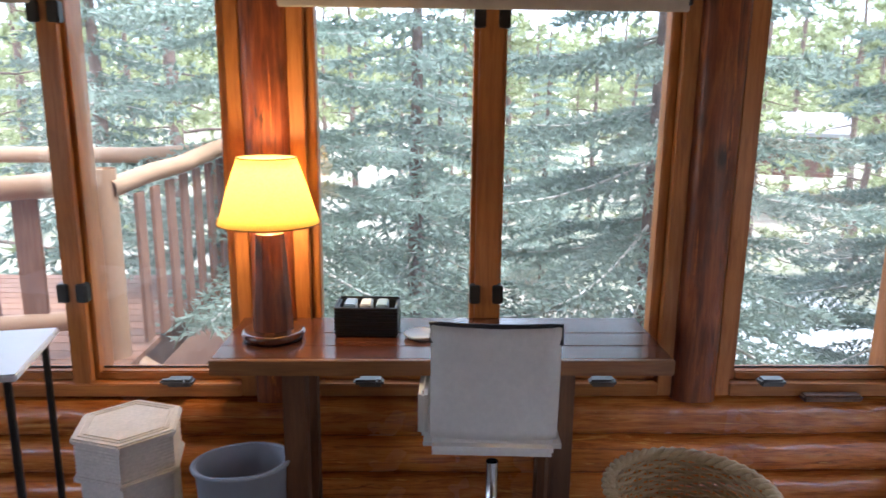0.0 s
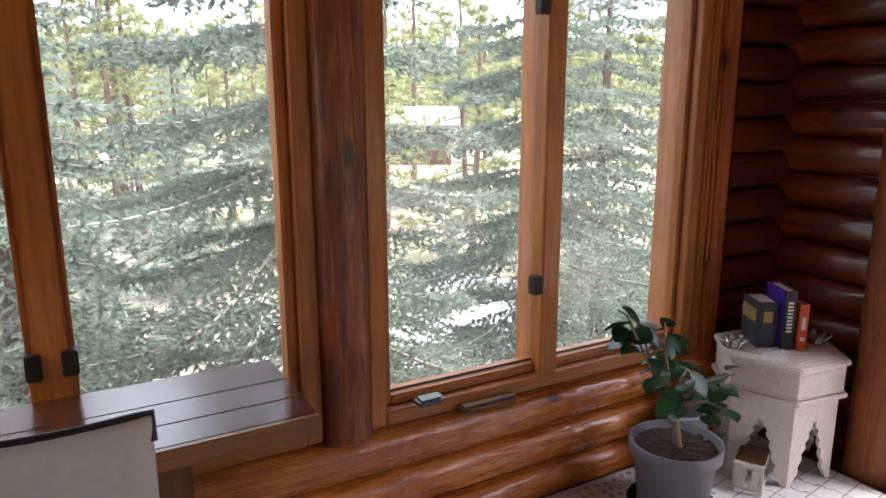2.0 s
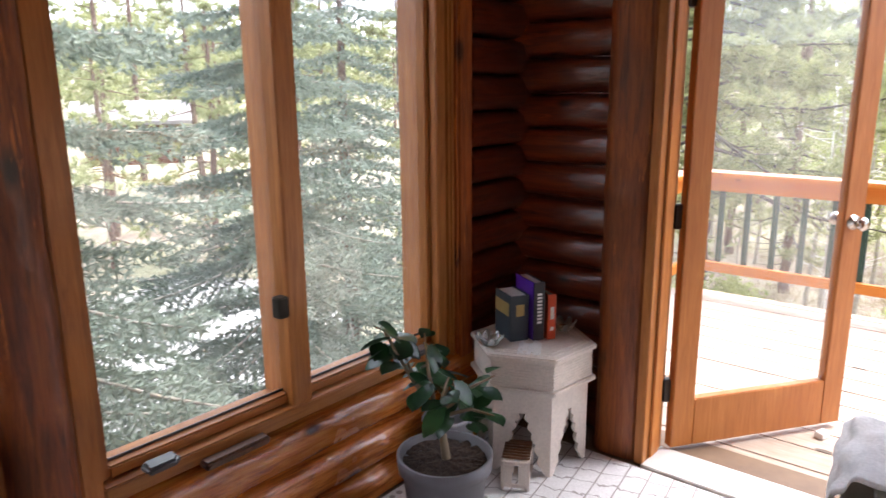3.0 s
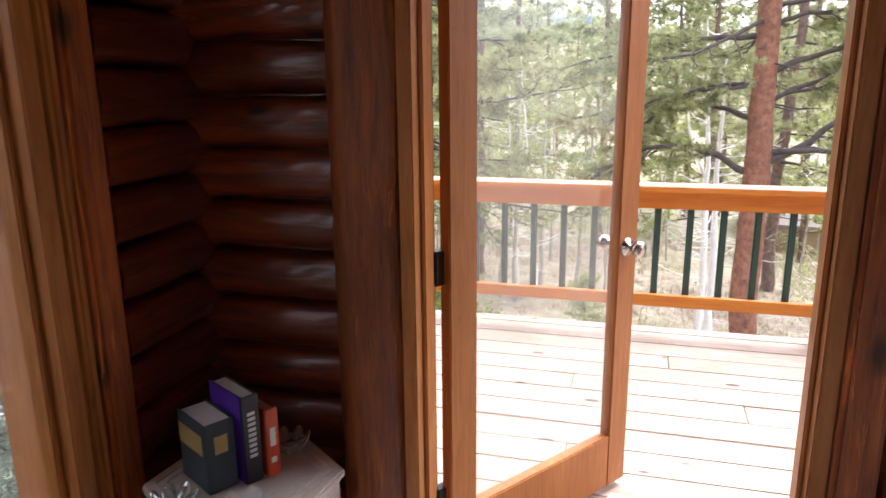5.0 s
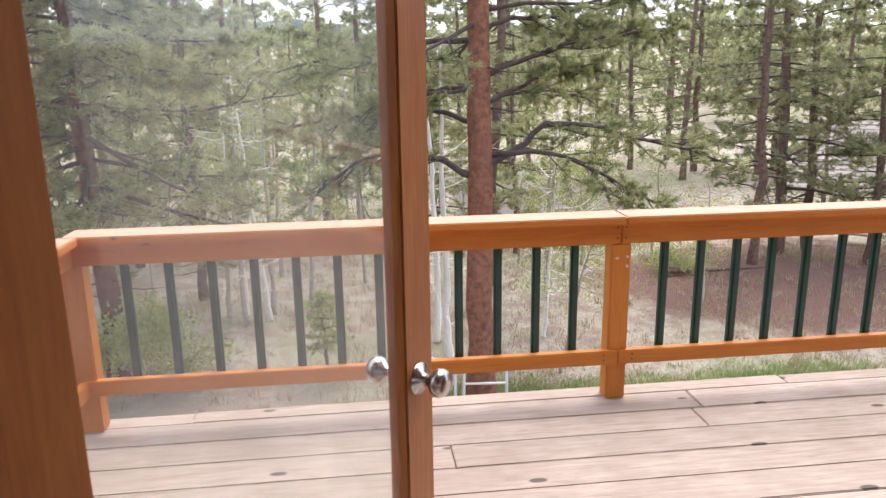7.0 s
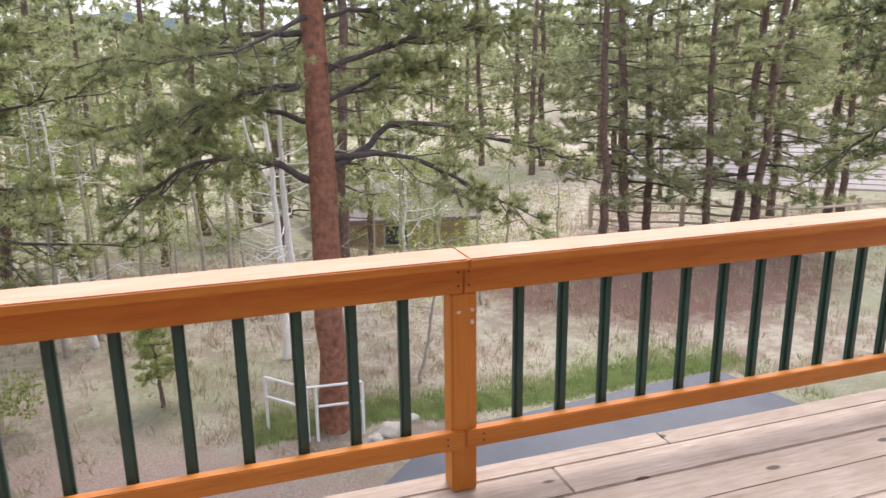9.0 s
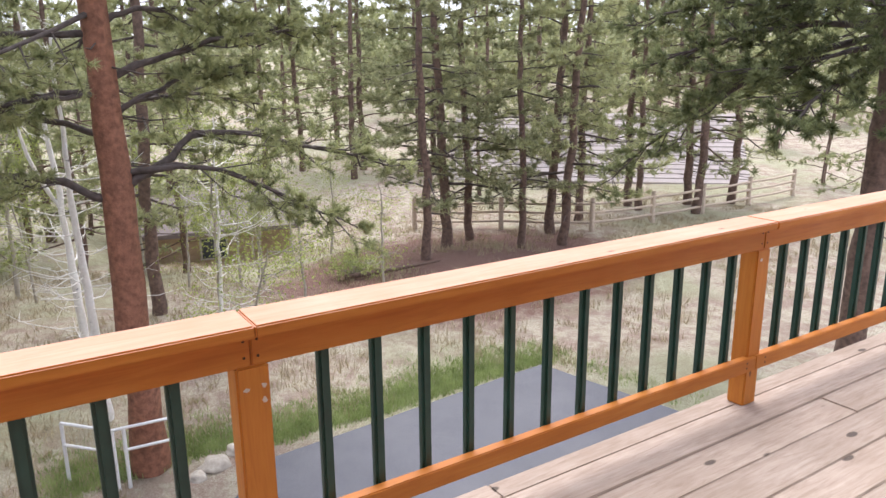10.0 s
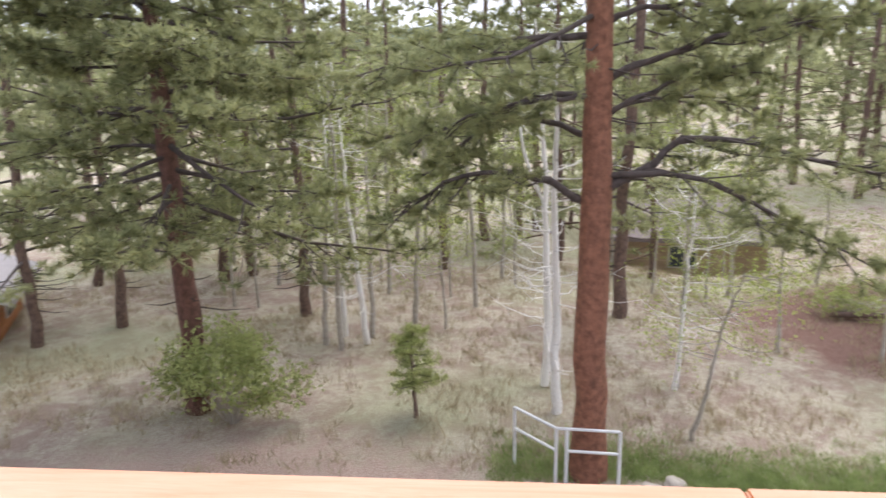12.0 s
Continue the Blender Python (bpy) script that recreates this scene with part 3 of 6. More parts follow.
    col = mixc(nt, ramp(nt, ml.outputs[0], [(0.06, (0, 0, 0)), (0.17, (0.95, 0.95, 0.95))]), col, bare)
    nt.links.new(col, b.inputs["Base Color"])
    b.inputs["Roughness"].default_value = 0.95
    bump(nt, b, fine, 1.0, 0.06)
    return m


ground = mesh_object("ground", ground_patch(), ground_material())
tagged(ground, "forest floor of dry grass and fallen needles", "ground", kind="structure")

# ---- things in the room ----
DESKWOOD = wood("dark_red_desk_wood", (0.05, 0.016, 0.009), (0.12, 0.038, 0.02), (0.19, 0.07, 0.038), axis=0, rough=0.2, coat=0.5, knots=False, vary=0.05, bumpy=0.08)
DESKEDGE = wood("desk_front_edge", (0.16, 0.06, 0.018), (0.27, 0.11, 0.035), (0.36, 0.17, 0.06), axis=0, rough=0.35, coat=0.3, knots=False, vary=0.05)
DESKLEG = wood("desk_leg_wood", (0.07, 0.028, 0.012), (0.15, 0.06, 0.024), (0.23, 0.10, 0.04), axis=2, rough=0.4, knots=False, vary=0.05)
WHITE_LEATHER = plain("white_leatherette", (0.72, 0.69, 0.64), 0.45, vary=0.05, size=60, bumpy=0.15)
PIPING = plain("black_piping", (0.02, 0.02, 0.022), 0.4)
STEEL = plain("chromed_steel", (0.6, 0.6, 0.6), 0.18, 1.0, vary=0.04)
BLACK = plain("black_plastic", (0.015, 0.015, 0.016), 0.35)
WHITEWASH = plain("whitewashed_carved_wood", (0.70, 0.62, 0.545), 0.65, vary=0.10, size=90, bumpy=0.2, dist=0.002)
GREYPOT = plain("grey_glazed_pot", (0.17, 0.165, 0.175), 0.5, vary=0.08)
SOIL = plain("potting_soil", (0.05, 0.03, 0.02), 1.0, vary=0.6, size=60, bumpy=1.0, dist=0.02)
GREYPLASTIC = plain("grey_plastic", (0.42, 0.45, 0.5), 0.45, vary=0.06)
WICKER = wood("pale_wicker", (0.36, 0.24, 0.11), (0.55, 0.40, 0.21), (0.66, 0.52, 0.31), axis=0, rough=0.6, knots=False, vary=0.15)
BARK_STEM = plain("pale_stem", (0.30, 0.22, 0.14), 0.8)
LEAF = leafy("dark_glossy_leaf", (0.008, 0.03, 0.014), (0.035, 0.10, 0.035), back=0.12, rough=0.28, size=12)
PAPER = plain("paper", (0.74, 0.73, 0.70), 0.8, vary=0.05)
CLEAR = plain("moulded_pressed_glass", (0.62, 0.66, 0.64), 0.06, 0.7, vary=0.05, bumpy=0.02)


def rug():
    m, nt, b = material("woven_rug")
    tc = nt.nodes.new("ShaderNodeTexCoord")
    mp = nt.nodes.new("ShaderNodeMapping")
    mp.inputs["Rotation"].default_value = (0, 0, radians(32))
    nt.links.new(tc.outputs["Object"], mp.inputs[0])
    warp, _ = tex(nt, size=9, detail=3)
    add = nt.nodes.new("ShaderNodeVectorMath")
    add.operation = "MULTIPLY_ADD"
    add.inputs[1].default_value = (0.09, 0.07, 0)
    nt.links.new(warp, add.inputs[0])
    nt.links.new(mp.outputs[0], add.inputs[2])
    lines = []
    for way in ((7.5, 8.6, 0), (7.5, -8.6, 0)):
        dot, pp, gt = (nt.nodes.new(k) for k in ("ShaderNodeVectorMath", "ShaderNodeMath", "ShaderNodeMath"))
        dot.operation, pp.operation, gt.operation = "DOT_PRODUCT", "PINGPONG", "GREATER_THAN"
        dot.inputs[1].default_value = way
        pp.inputs[1].default_value, gt.inputs[1].default_value = 0.5, 0.036
        nt.links.new(add.outputs[0], dot.inputs[0])
        nt.links.new(dot.outputs["Value"], pp.inputs[0])
        nt.links.new(pp.outputs[0], gt.inputs[0])
        lines.append(gt.outputs[0])
    lattice = mixc(nt, 1.0, lines[0], lines[1], "MULTIPLY")
    vo = nt.nodes.new("ShaderNodeTexVoronoi")
    vo.inputs["Scale"].default_value, vo.inputs["Randomness"].default_value = 22.0, 0.25
    nt.links.new(tc.outputs["Object"], vo.inputs["Vector"])
    dots = ramp(nt, vo.outputs[0], [(0.24, (0, 0, 0)), (0.32, (1, 1, 1))])
    big, _ = tex(nt, size=1.6, detail=2)
    sep = nt.nodes.new("ShaderNodeSeparateXYZ")
    nt.links.new(tc.outputs["Object"], sep.inputs[0])
    where = nt.nodes.new("ShaderNodeMath")
    where.operation, where.inputs[1].default_value = "GREATER_THAN", 3.38
    nt.links.new(sep.outputs[0], where.inputs[0])
    pat = mixc(nt, where.outputs[0], dots, lattice)
    fine, _ = tex(nt, size=120, detail=3)
    pale = ramp(nt, fine, [(0.3, (0.60, 0.58, 0.575)), (0.7, (0.76, 0.74, 0.735))])
    col = mixc(nt, pat, (0.33, 0.30, 0.29), pale)
    nt.links.new(col, b.inputs["Base Color"])
    b.inputs["Roughness"].default_value = 0.95
    bump(nt, b, fine, 0.6, 0.004)
    r = boxed("rug", (0.9, -0.6, 0.0, 3.93, 2.95, 0.012), m, bevel=0.004)
    return tagged(r, "pale grey flat woven rug with brown lattice pattern", "rug")


rug()


def desk():
    t = thing("desk", pose(0, 0, 0), "dark red wooden desk pushed against the windows", "desk")
    for k, (a, b) in enumerate(((2.60, 2.715), (2.718, 2.845), (2.848, 3.015))):
        boxed("top_board", (0.32, a, 0.712, 1.775, b, 0.745), DESKWOOD, t, bevel=0.002)
    boxed("front_edge", (0.318, 2.578, 0.695, 1.777, 2.599, 0.7455), DESKEDGE, t, bevel=0.003)
    for x in (0.53, 1.40):
        boxed("leg", (x, 2.63, 0.0, x + 0.075, 2.70, 0.711), DESKLEG, t, bevel=0.004)
        boxed("leg", (x, 2.86, 0.012, x + 0.075, 2.925, 0.711), DESKLEG, t, bevel=0.004)
        boxed("brace", (x + 0.015, 2.7005, 0.62, x + 0.06, 2.8595, 0.70), DESKLEG, t, bevel=0.003)


desk()


def office_chair():
    t = thing("office_chair", pose(1.19, 2.42, 0.012, 0, 0, -3), "white leatherette swivel chair with dark piping at the desk", "chair")
    w = 0.185
    bm = bmesh.new()
    pts = []
    for i in range(13):
        s = i / 12
        pts.append((-0.01 - 0.05 * math.sin(s * math.pi * 0.5) + 0.04 * s, 0.56 + s * 0.345))
    fr, bk = [], []
    for y, z in pts:
        fr.append([bm.verts.new((x, y + 0.035 - 0.03 * (1 - (x / w) ** 2), z)) for x in np.linspace(-w, w, 9)])
        bk.append([bm.verts.new((x, y - 0.03 * (1 - (x / w) ** 2) * 0.6, z)) for x in np.linspace(-w, w, 9)])
    for grid in (fr, bk):
        for a, b in zip(grid, grid[1:]):
            for k in range(8):
                bm.faces.new((a[k], a[k + 1], b[k + 1], b[k]))
    for a, b in zip(zip(fr, bk), zip(fr[1:], bk[1:])):
        bm.faces.new((a[0][0], a[1][0], b[1][0], b[0][0]))
        bm.faces.new((a[0][-1], a[1][-1], b[1][-1], b[0][-1]))
    for f, b in ((fr[0], bk[0]), (fr[-1], bk[-1])):
        for k in range(8):
            bm.faces.new((f[k], f[k + 1], b[k + 1], b[k]))
    back = part("backrest", bm, WHITE_LEATHER, t, smooth=True)
    g = Geo()
    yt, zt = pts[-1]
    top = [(x, yt + 0.012 - 0.03 * (1 - (x / w) ** 2) * 0.8, zt + 0.004) for x in np.linspace(-w, w, 12)]
    g.tube([(-w, yt - 0.0, zt - 0.05)] + top + [(w, yt, zt - 0.05)], [0.008] * 14, 8)
    mesh_object("piping", g.mesh("piping", True), PIPING, back, "black piping along the top edge")
    boxed("seat", (-0.21, 0.02, 0.47, 0.21, 0.43, 0.54), WHITE_LEATHER, t, bevel=0.028)
    boxed("arm_panel", (-0.225, 0.03, 0.535, -0.195, 0.30, 0.68), WHITE_LEATHER, t, bevel=0.012)
    bm = bmesh.new()
    lathe(bm, [(0.028, 0.10), (0.028, 0.30), (0.018, 0.305), (0.018, 0.468)], 20, Matrix.Translation((0, 0.02, 0)))
    part("gas_lift", bm, STEEL, t, "chromed gas lift column", smooth=True)
    for k in range(5):
        bm = bmesh.new()
        box(bm, 0.02, -0.02, 0.06, 0.29, 0.02, 0.10, 0.008, Matrix.Translation((0, 0.02, 0)) @ pose(0, 0, 0, 0, 0, 72 * k + 20))
        leg = part("base_arm", bm, STEEL, t)
        bm = bmesh.new()
        lathe(bm, [(0, -0.02), (0.028, -0.02), (0.03, 0), (0.028, 0.02), (0, 0.02)], 16, Matrix.Translation((0, 0.02, 0)) @ pose(0, 0, 0, 0, 0, 72 * k + 20) @ pose(0.28, 0, 0.03, 90))
        part("castor", bm, BLACK, leg, smooth=True)


office_chair()


def table_lamp():
    t = thing("table_lamp", pose(0.475, 2.80, 0.745), "lit table lamp with yellow shade and dark wooden stem", "lamp")
    bm = bmesh.new()
    lathe(bm, [(0, 0), (0.098, 0), (0.106, 0.02), (0.102, 0.03), (0.094, 0.031), (0.066, 0.036), (0, 0.036)], 40)
    part("base", bm, DESKWOOD, t, smooth=True)
    bm = bmesh.new()
    lathe(bm, [(0.068, 0.036), (0.064, 0.12), (0.058, 0.2), (0.052, 0.3), (0.048, 0.36), (0, 0.365)], 10)
    part("stem", bm, LOG_Z, t, "faceted dark wooden stem", smooth=False)
    m, nt, b = material("lit_yellow_shade")
    fab, _ = tex(nt, size=150, detail=2)
    col = ramp(nt, fab, [(0.3, (0.82, 0.61, 0.22)), (0.7, (0.88, 0.69, 0.30))])
    tl, mx = nt.nodes.new("ShaderNodeBsdfTranslucent"), nt.nodes.new("ShaderNodeMixShader")
    nt.links.new(col, b.inputs["Base Color"])
    nt.links.new(col, tl.inputs[0])
    mx.inputs[0].default_value = 0.6
    b.inputs["Roughness"].default_value = 0.8
    nt.links.new(b.outputs[0], mx.inputs[1])
    nt.links.new(tl.outputs[0], mx.inputs[2])
    nt.links.new(mx.outputs[0], nt.nodes["Material Output"].inputs[0])
    bm = bmesh.new()
    lathe(bm, [(0.165, 0.395), (0.152, 0.43), (0.135, 0.49), (0.112, 0.56), (0.094, 0.608), (0.092, 0.608), (0.110, 0.56), (0.133, 0.49), (0.153, 0.43), (0.163, 0.395), (0.165, 0.395)], 48)
    part("shade", bm, m, t, "glowing yellow fabric shade", smooth=True)
    for r, z in ((0.166, 0.395), (0.095, 0.608)):
        g = Geo()
        a = np.linspace(0, 2 * np.pi, 49)
        g.tube(np.stack([r * np.cos(a), r * np.sin(a), np.full(49, z)], 1), np.full(49, 0.0022), 6)
        mesh_object("shade_trim", g.mesh("shade_trim", True), plain("brown_binding", (0.3, 0.14, 0.03), 0.7), t)
    bm = bmesh.new()
    lathe(bm, [(0, 0.40), (0.014, 0.40), (0.03, 0.455), (0.028, 0.49), (0, 0.51)], 16)
    m2, nt2, b2 = material("lamp_bulb")
    b2.inputs["Base Color"].default_value = (0.9, 0.85, 0.7, 1)
    b2.inputs["Emission Color"].default_value = (1, 0.72, 0.36, 1)
    b2.inputs["Emission Strength"].default_value = 20
    part("bulb", bm, m2, t, "glowing bulb", smooth=True)
    lamp = new("lamp_light", bpy.data.lights.new("lamp_light", "POINT"))
    lamp.data.energy, lamp.data.color, lamp.data.shadow_soft_size = 1.5, (1.0, 0.71, 0.37), 0.035
    lamp.location = (0.475, 2.80, 0.745 + 0.555)


table_lamp()


def woven_tray():
    t = thing("woven_tray", pose(0.79, 2.87, 0.745, 0, 0, -2), "small black woven tray holding papers on the desk", "tray")
    bm = bmesh.new()
    for x0, y0, x1, y1 in ((-0.105, -0.07, 0.105, -0.06), (-0.105, 0.06, 0.105, 0.07), (-0.105, -0.06, -0.095, 0.06), (0.095, -0.06, 0.105, 0.06)):
        box(bm, x0, y0, 0.004, x1, y1, 0.098, 0.003)
    box(bm, -0.104, -0.069, 0, 0.104, 0.069, 0.006)
    part("body", bm, BLACK, t)
    g = Geo()
    for z in np.linspace(0.012, 0.1, 8):
        p = [(-0.106, -0.071), (0.106, -0.071), (0.106, 0.071), (-0.106, 0.071), (-0.106, -0.071)]
        g.tube([(x, y, z) for x, y in p], [0.0045] * 5, 6)
    mesh_object("weave", g.mesh("weave"), BLACK, t)
    for k, c in enumerate(((0.25, 0.35, 0.5), (0.6, 0.6, 0.62), (0.3, 0.4, 0.45))):
        boxed("packet", (-0.08 + k * 0.055, -0.04, 0.01, -0.04 + k * 0.055, 0.04, 0.106), plain("packet", c, 0.5), t, "small coloured packet")


woven_tray()
bm = bmesh.new()
lathe(bm, [(0, 0.0), (0.045, 0.0), (0.06, 0.014), (0.056, 0.016), (0.042, 0.006), (0, 0.005)], 32)
dish = part("dish", bm, plain("cream_ceramic", (0.62, 0.56, 0.45), 0.3), smooth=True)
dish.matrix_world = pose(0.975, 2.80, 0.746)
tagged(dish, "small cream ceramic dish lying on the desk", "dish")


def hex_table(m, radius, height, label):
    """A six-sided side table: moulded top, box tier, and a pierced arch in every side."""
    t = thing("side_table", m, label, "side table", "carved six-sided side tables")
    ap = radius * math.cos(math.pi / 6)

    def prism(bm, r, z0, z1, bevel=0.004):
        c = bmesh.ops.create_cone(bm, cap_ends=True, segments=6, radius1=r, radius2=r, depth=z1 - z0)
        for v in c["verts"]:
            v.co.z += (z0 + z1) / 2
        es = list({e for v in c["verts"] for e in v.link_edges})
        bmesh.ops.bevel(bm, geom=es, offset=bevel, segments=2, affect="EDGES")

    bm = bmesh.new()
    prism(bm, radius, height - 0.022, height, 0.006)
    part("top", bm, WHITEWASH, t)
    g = Geo()
    for k in range(2):
        r = radius * (0.86 - 0.1 * k)
        a = np.arange(7) * math.pi / 3
        g.tube(np.stack([r * np.sin(a), r * np.cos(a), np.full(7, height + 0.001)], 1), np.full(7, 0.003), 6)
    mesh_object("inlay", g.mesh("inlay"), WHITEWASH, t)
    bm = bmesh.new()
    prism(bm, radius * 0.93, height - 0.135, height - 0.022, 0.003)
    part("tier", bm, WHITEWASH, t)
    for k in range(9):
        g = Geo()
        r, z = radius * 0.931, height - 0.035 - k * 0.0115
        a = np.arange(7) * math.pi / 3
        g.tube(np.stack([r * np.sin(a), r * np.cos(a), np.full(7, z)], 1), np.full(7, 0.0028), 5)
        mesh_object("reed", g.mesh("reed"), WHITEWASH, t)
    bm = bmesh.new()
    prism(bm, radius, height - 0.155, height - 0.135, 0.005)
    part("moulding", bm, WHITEWASH, t)
    hw, hz = radius * 0.88 / 2, height - 0.155
    r0 = radius * 0.88 * math.cos(math.pi / 6)
    arch = []
    n = 36
    for i in range(n + 1):
        s = i / n
        x = -hw * 0.72 + hw * 0.72 * s
        z = hz * (0.08 + 0.68 * (0.6 * math.sin(s * math.pi / 2) + 0.4 * s)) + hz * 0.08 * s ** 4
        arch.append((x + 0.012 * abs(math.sin(s * math.pi * 6)) * (1 if s < 0.98 else 0), z))
    arch = [(-hw * 0.86, 0.0), (-hw * 0.74, hz * 0.05)] + arch
    outline = [(-hw, 0.0)] + arch + [(-x, z) for x, z in reversed(arch[:-1])] + [(hw, 0.0), (hw, hz), (-hw, hz)]
    for k in range(6):
        bm = bmesh.new()
        vs = [bm.verts.new((x, -r0, z)) for x, z in outline]
        f = bm.faces.new(vs)
        ex = bmesh.ops.extrude_face_region(bm, geom=[f])
        for e in ex["geom"]:
            if isinstance(e, bmesh.types.BMVert):
                e.co.y += 0.016
        bmesh.ops.triangulate(bm, faces=bm.faces)
        bm.transform(pose(0, 0, 0, 0, 0, 60 * k + 30))
        part("arched_side", bm, WHITEWASH, t)
    return t


hex_table(pose(3.775, 2.71, 0.012, 0, 0, -7.4 + 30), 0.262, 0.503, "whitewashed carved six-sided side table with pierced arches in the corner")
hex_table(pose(-0.005, 2.72, 0.0, 0, 0, 12), 0.185, 0.475, "whitewashed carved six-sided side table under the windows")


def book(x0, x1, y0, depth, h, cover, label, band=None):
    t = thing("book", pose(3.755, 2.71, 0.5155, 0, 0, -30) @ pose(x0 - 3.755, y0 - 2.71, 0), label, "book", "books on the side table")
    w = x1 - x0
    boxed("spine", (0, 0, 0, w, 0.006, h), cover, t, bevel=0.002)
    boxed("cover", (0, 0.0065, 0, 0.004, depth, h), cover, t, bevel=0.001)
    boxed("cover", (w - 0.004, 0.0065, 0, w, depth, h), cover, t, bevel=0.001)
    boxed("pages", (0.0045, 0.007, 0.004, w - 0.0045, depth - 0.004, h - 0.006), PAPER, t, bevel=0)
    if band:
        col, bars = band
        for a, b in bars:
            boxed("lettering", (w * 0.28, -0.0015, h * a, w * 0.72, 0.001, h * b), col, t, bevel=0)
    return t


GOLD = plain("faded_gold", (0.42, 0.30, 0.10), 0.5)
SLATE = plain("slate_green_cloth", (0.035, 0.05, 0.06), 0.6)
b1 = book(3.665, 3.745, 2.70, 0.15, 0.19, SLATE, "thick dark slate hardback book with a gold band", (GOLD, ((0.55, 0.8),)))
boxed("band", (-0.001, 0.02, 0.10, 0.0005, 0.148, 0.155), GOLD, b1, "gold printed band")
VIOLET, COAL = plain("violet_cover", (0.085, 0.02, 0.30), 0.35), plain("charcoal_spine", (0.02, 0.018, 0.022), 0.4)
b2 = book(3.755, 3.803, 2.675, 0.165, 0.243, COAL, "tall violet book with a charcoal spine standing upright", (PAPER, tuple((0.3 + 0.06 * k, 0.335 + 0.06 * k) for k in range(9))))
boxed("jacket", (-0.0015, 0.008, 0.001, -0.0003, 0.165, 0.2425), VIOLET, b2, "violet front jacket")
ORANGE = plain("orange_red_cover", (0.62, 0.075, 0.02), 0.4)
b3 = book(3.815, 3.852, 2.67, 0.13, 0.19, ORANGE, "small orange red paperback book standing upright", (PAPER, ((0.2, 0.28), (0.45, 0.72))))


def lotus(x, y):
    t = thing("candle_holder", pose(x, y, 0.5155), "clear glass lotus candle holder on the side table", "candle holder", "lotus candle holders")
    for ring, (n, r, tilt) in enumerate(((8, 0.046, 32), (6, 0.03, 58))):
        for k in range(n):
            bm = bmesh.new()
            bmesh.ops.create_uvsphere(bm, u_segments=8, v_segments=6, radius=1.0)
            bm.transform(Matrix.Diagonal((0.015, 0.0045, 0.025, 1)))
            bm.transform(pose(0, 0, 0, 0, 0, 360 / n * k + ring * 30) @ pose(0, -r, 0.022, tilt))
            part("petal", bm, CLEAR, t, smooth=True)
    bm = bmesh.new()
    lathe(bm, [(0, 0), (0.03, 0), (0.026, 0.012), (0.018, 0.02), (0, 0.02)], 16)
    part("cup", bm, CLEAR, t, smooth=True)


lotus(3.60, 2.80)
lotus(3.935, 2.66)
bm = bmesh.new()
bmesh.ops.create_grid(bm, x_segments=14, y_segments=10, size=0.5)
for v in bm.verts:
    q = noise.noise(Vector((v.co.x * 5, v.co.y * 5, 1.0)))
    v.co = Vector((v.co.x * 0.13 * (1 + 0.3 * q), v.co.y * 0.09, 0.012 + 0.008 * q + 0.005 * noise.noise(Vector((v.co.x * 17, v.co.y * 17, 3)))))
bmesh.ops.solidify(bm, geom=bm.faces[:], thickness=0.002)
tissue = part("tissue", bm, PAPER)
tissue.matrix_world = pose(3.655, 2.645, 0.507, 0, 0, 30)
tagged(tissue, "crumpled white paper tissue on the side table", "tissue")


def lantern():
    t = thing("wooden_lantern", pose(3.55, 2.625, 0.012, 0, 0, -62), "small whitewashed wooden box with slats under the table", "lantern")
    for x in (-0.055, 0.043):
        for y in (-0.09, 0.078):
            boxed("leg", (x, y, 0, x + 0.012, y + 0.012, 0.12), WHITEWASH, t, bevel=0.002)
    for z in (0.01, 0.105):
        for x in (-0.055, 0.043):
            boxed("side_bar", (x + 0.001, -0.0775, z, x + 0.011, 0.0775, z + 0.015), WHITEWASH, t, bevel=0.002)
        for y in (-0.09, 0.078):
            boxed("end_bar", (-0.0425, y + 0.001, z, 0.0425, y + 0.011, z + 0.015), WHITEWASH, t, bevel=0.002)
    for k in range(7):
        y = -0.07 + k * 0.022
        boxed("slat", (-0.054, y, 0.1205, 0.054, y + 0.008, 0.13), DESKLEG, t, bevel=0.002)
    for y in (-0.088, -0.01):
        boxed("end_panel", (-0.042, y, 0.026, -0.012, y + 0.006, 0.104), WHITEWASH, t, bevel=0.001)
        boxed("end_panel", (0.012, y, 0.026, 0.042, y + 0.006, 0.104), WHITEWASH, t, bevel=0.001)


lantern()


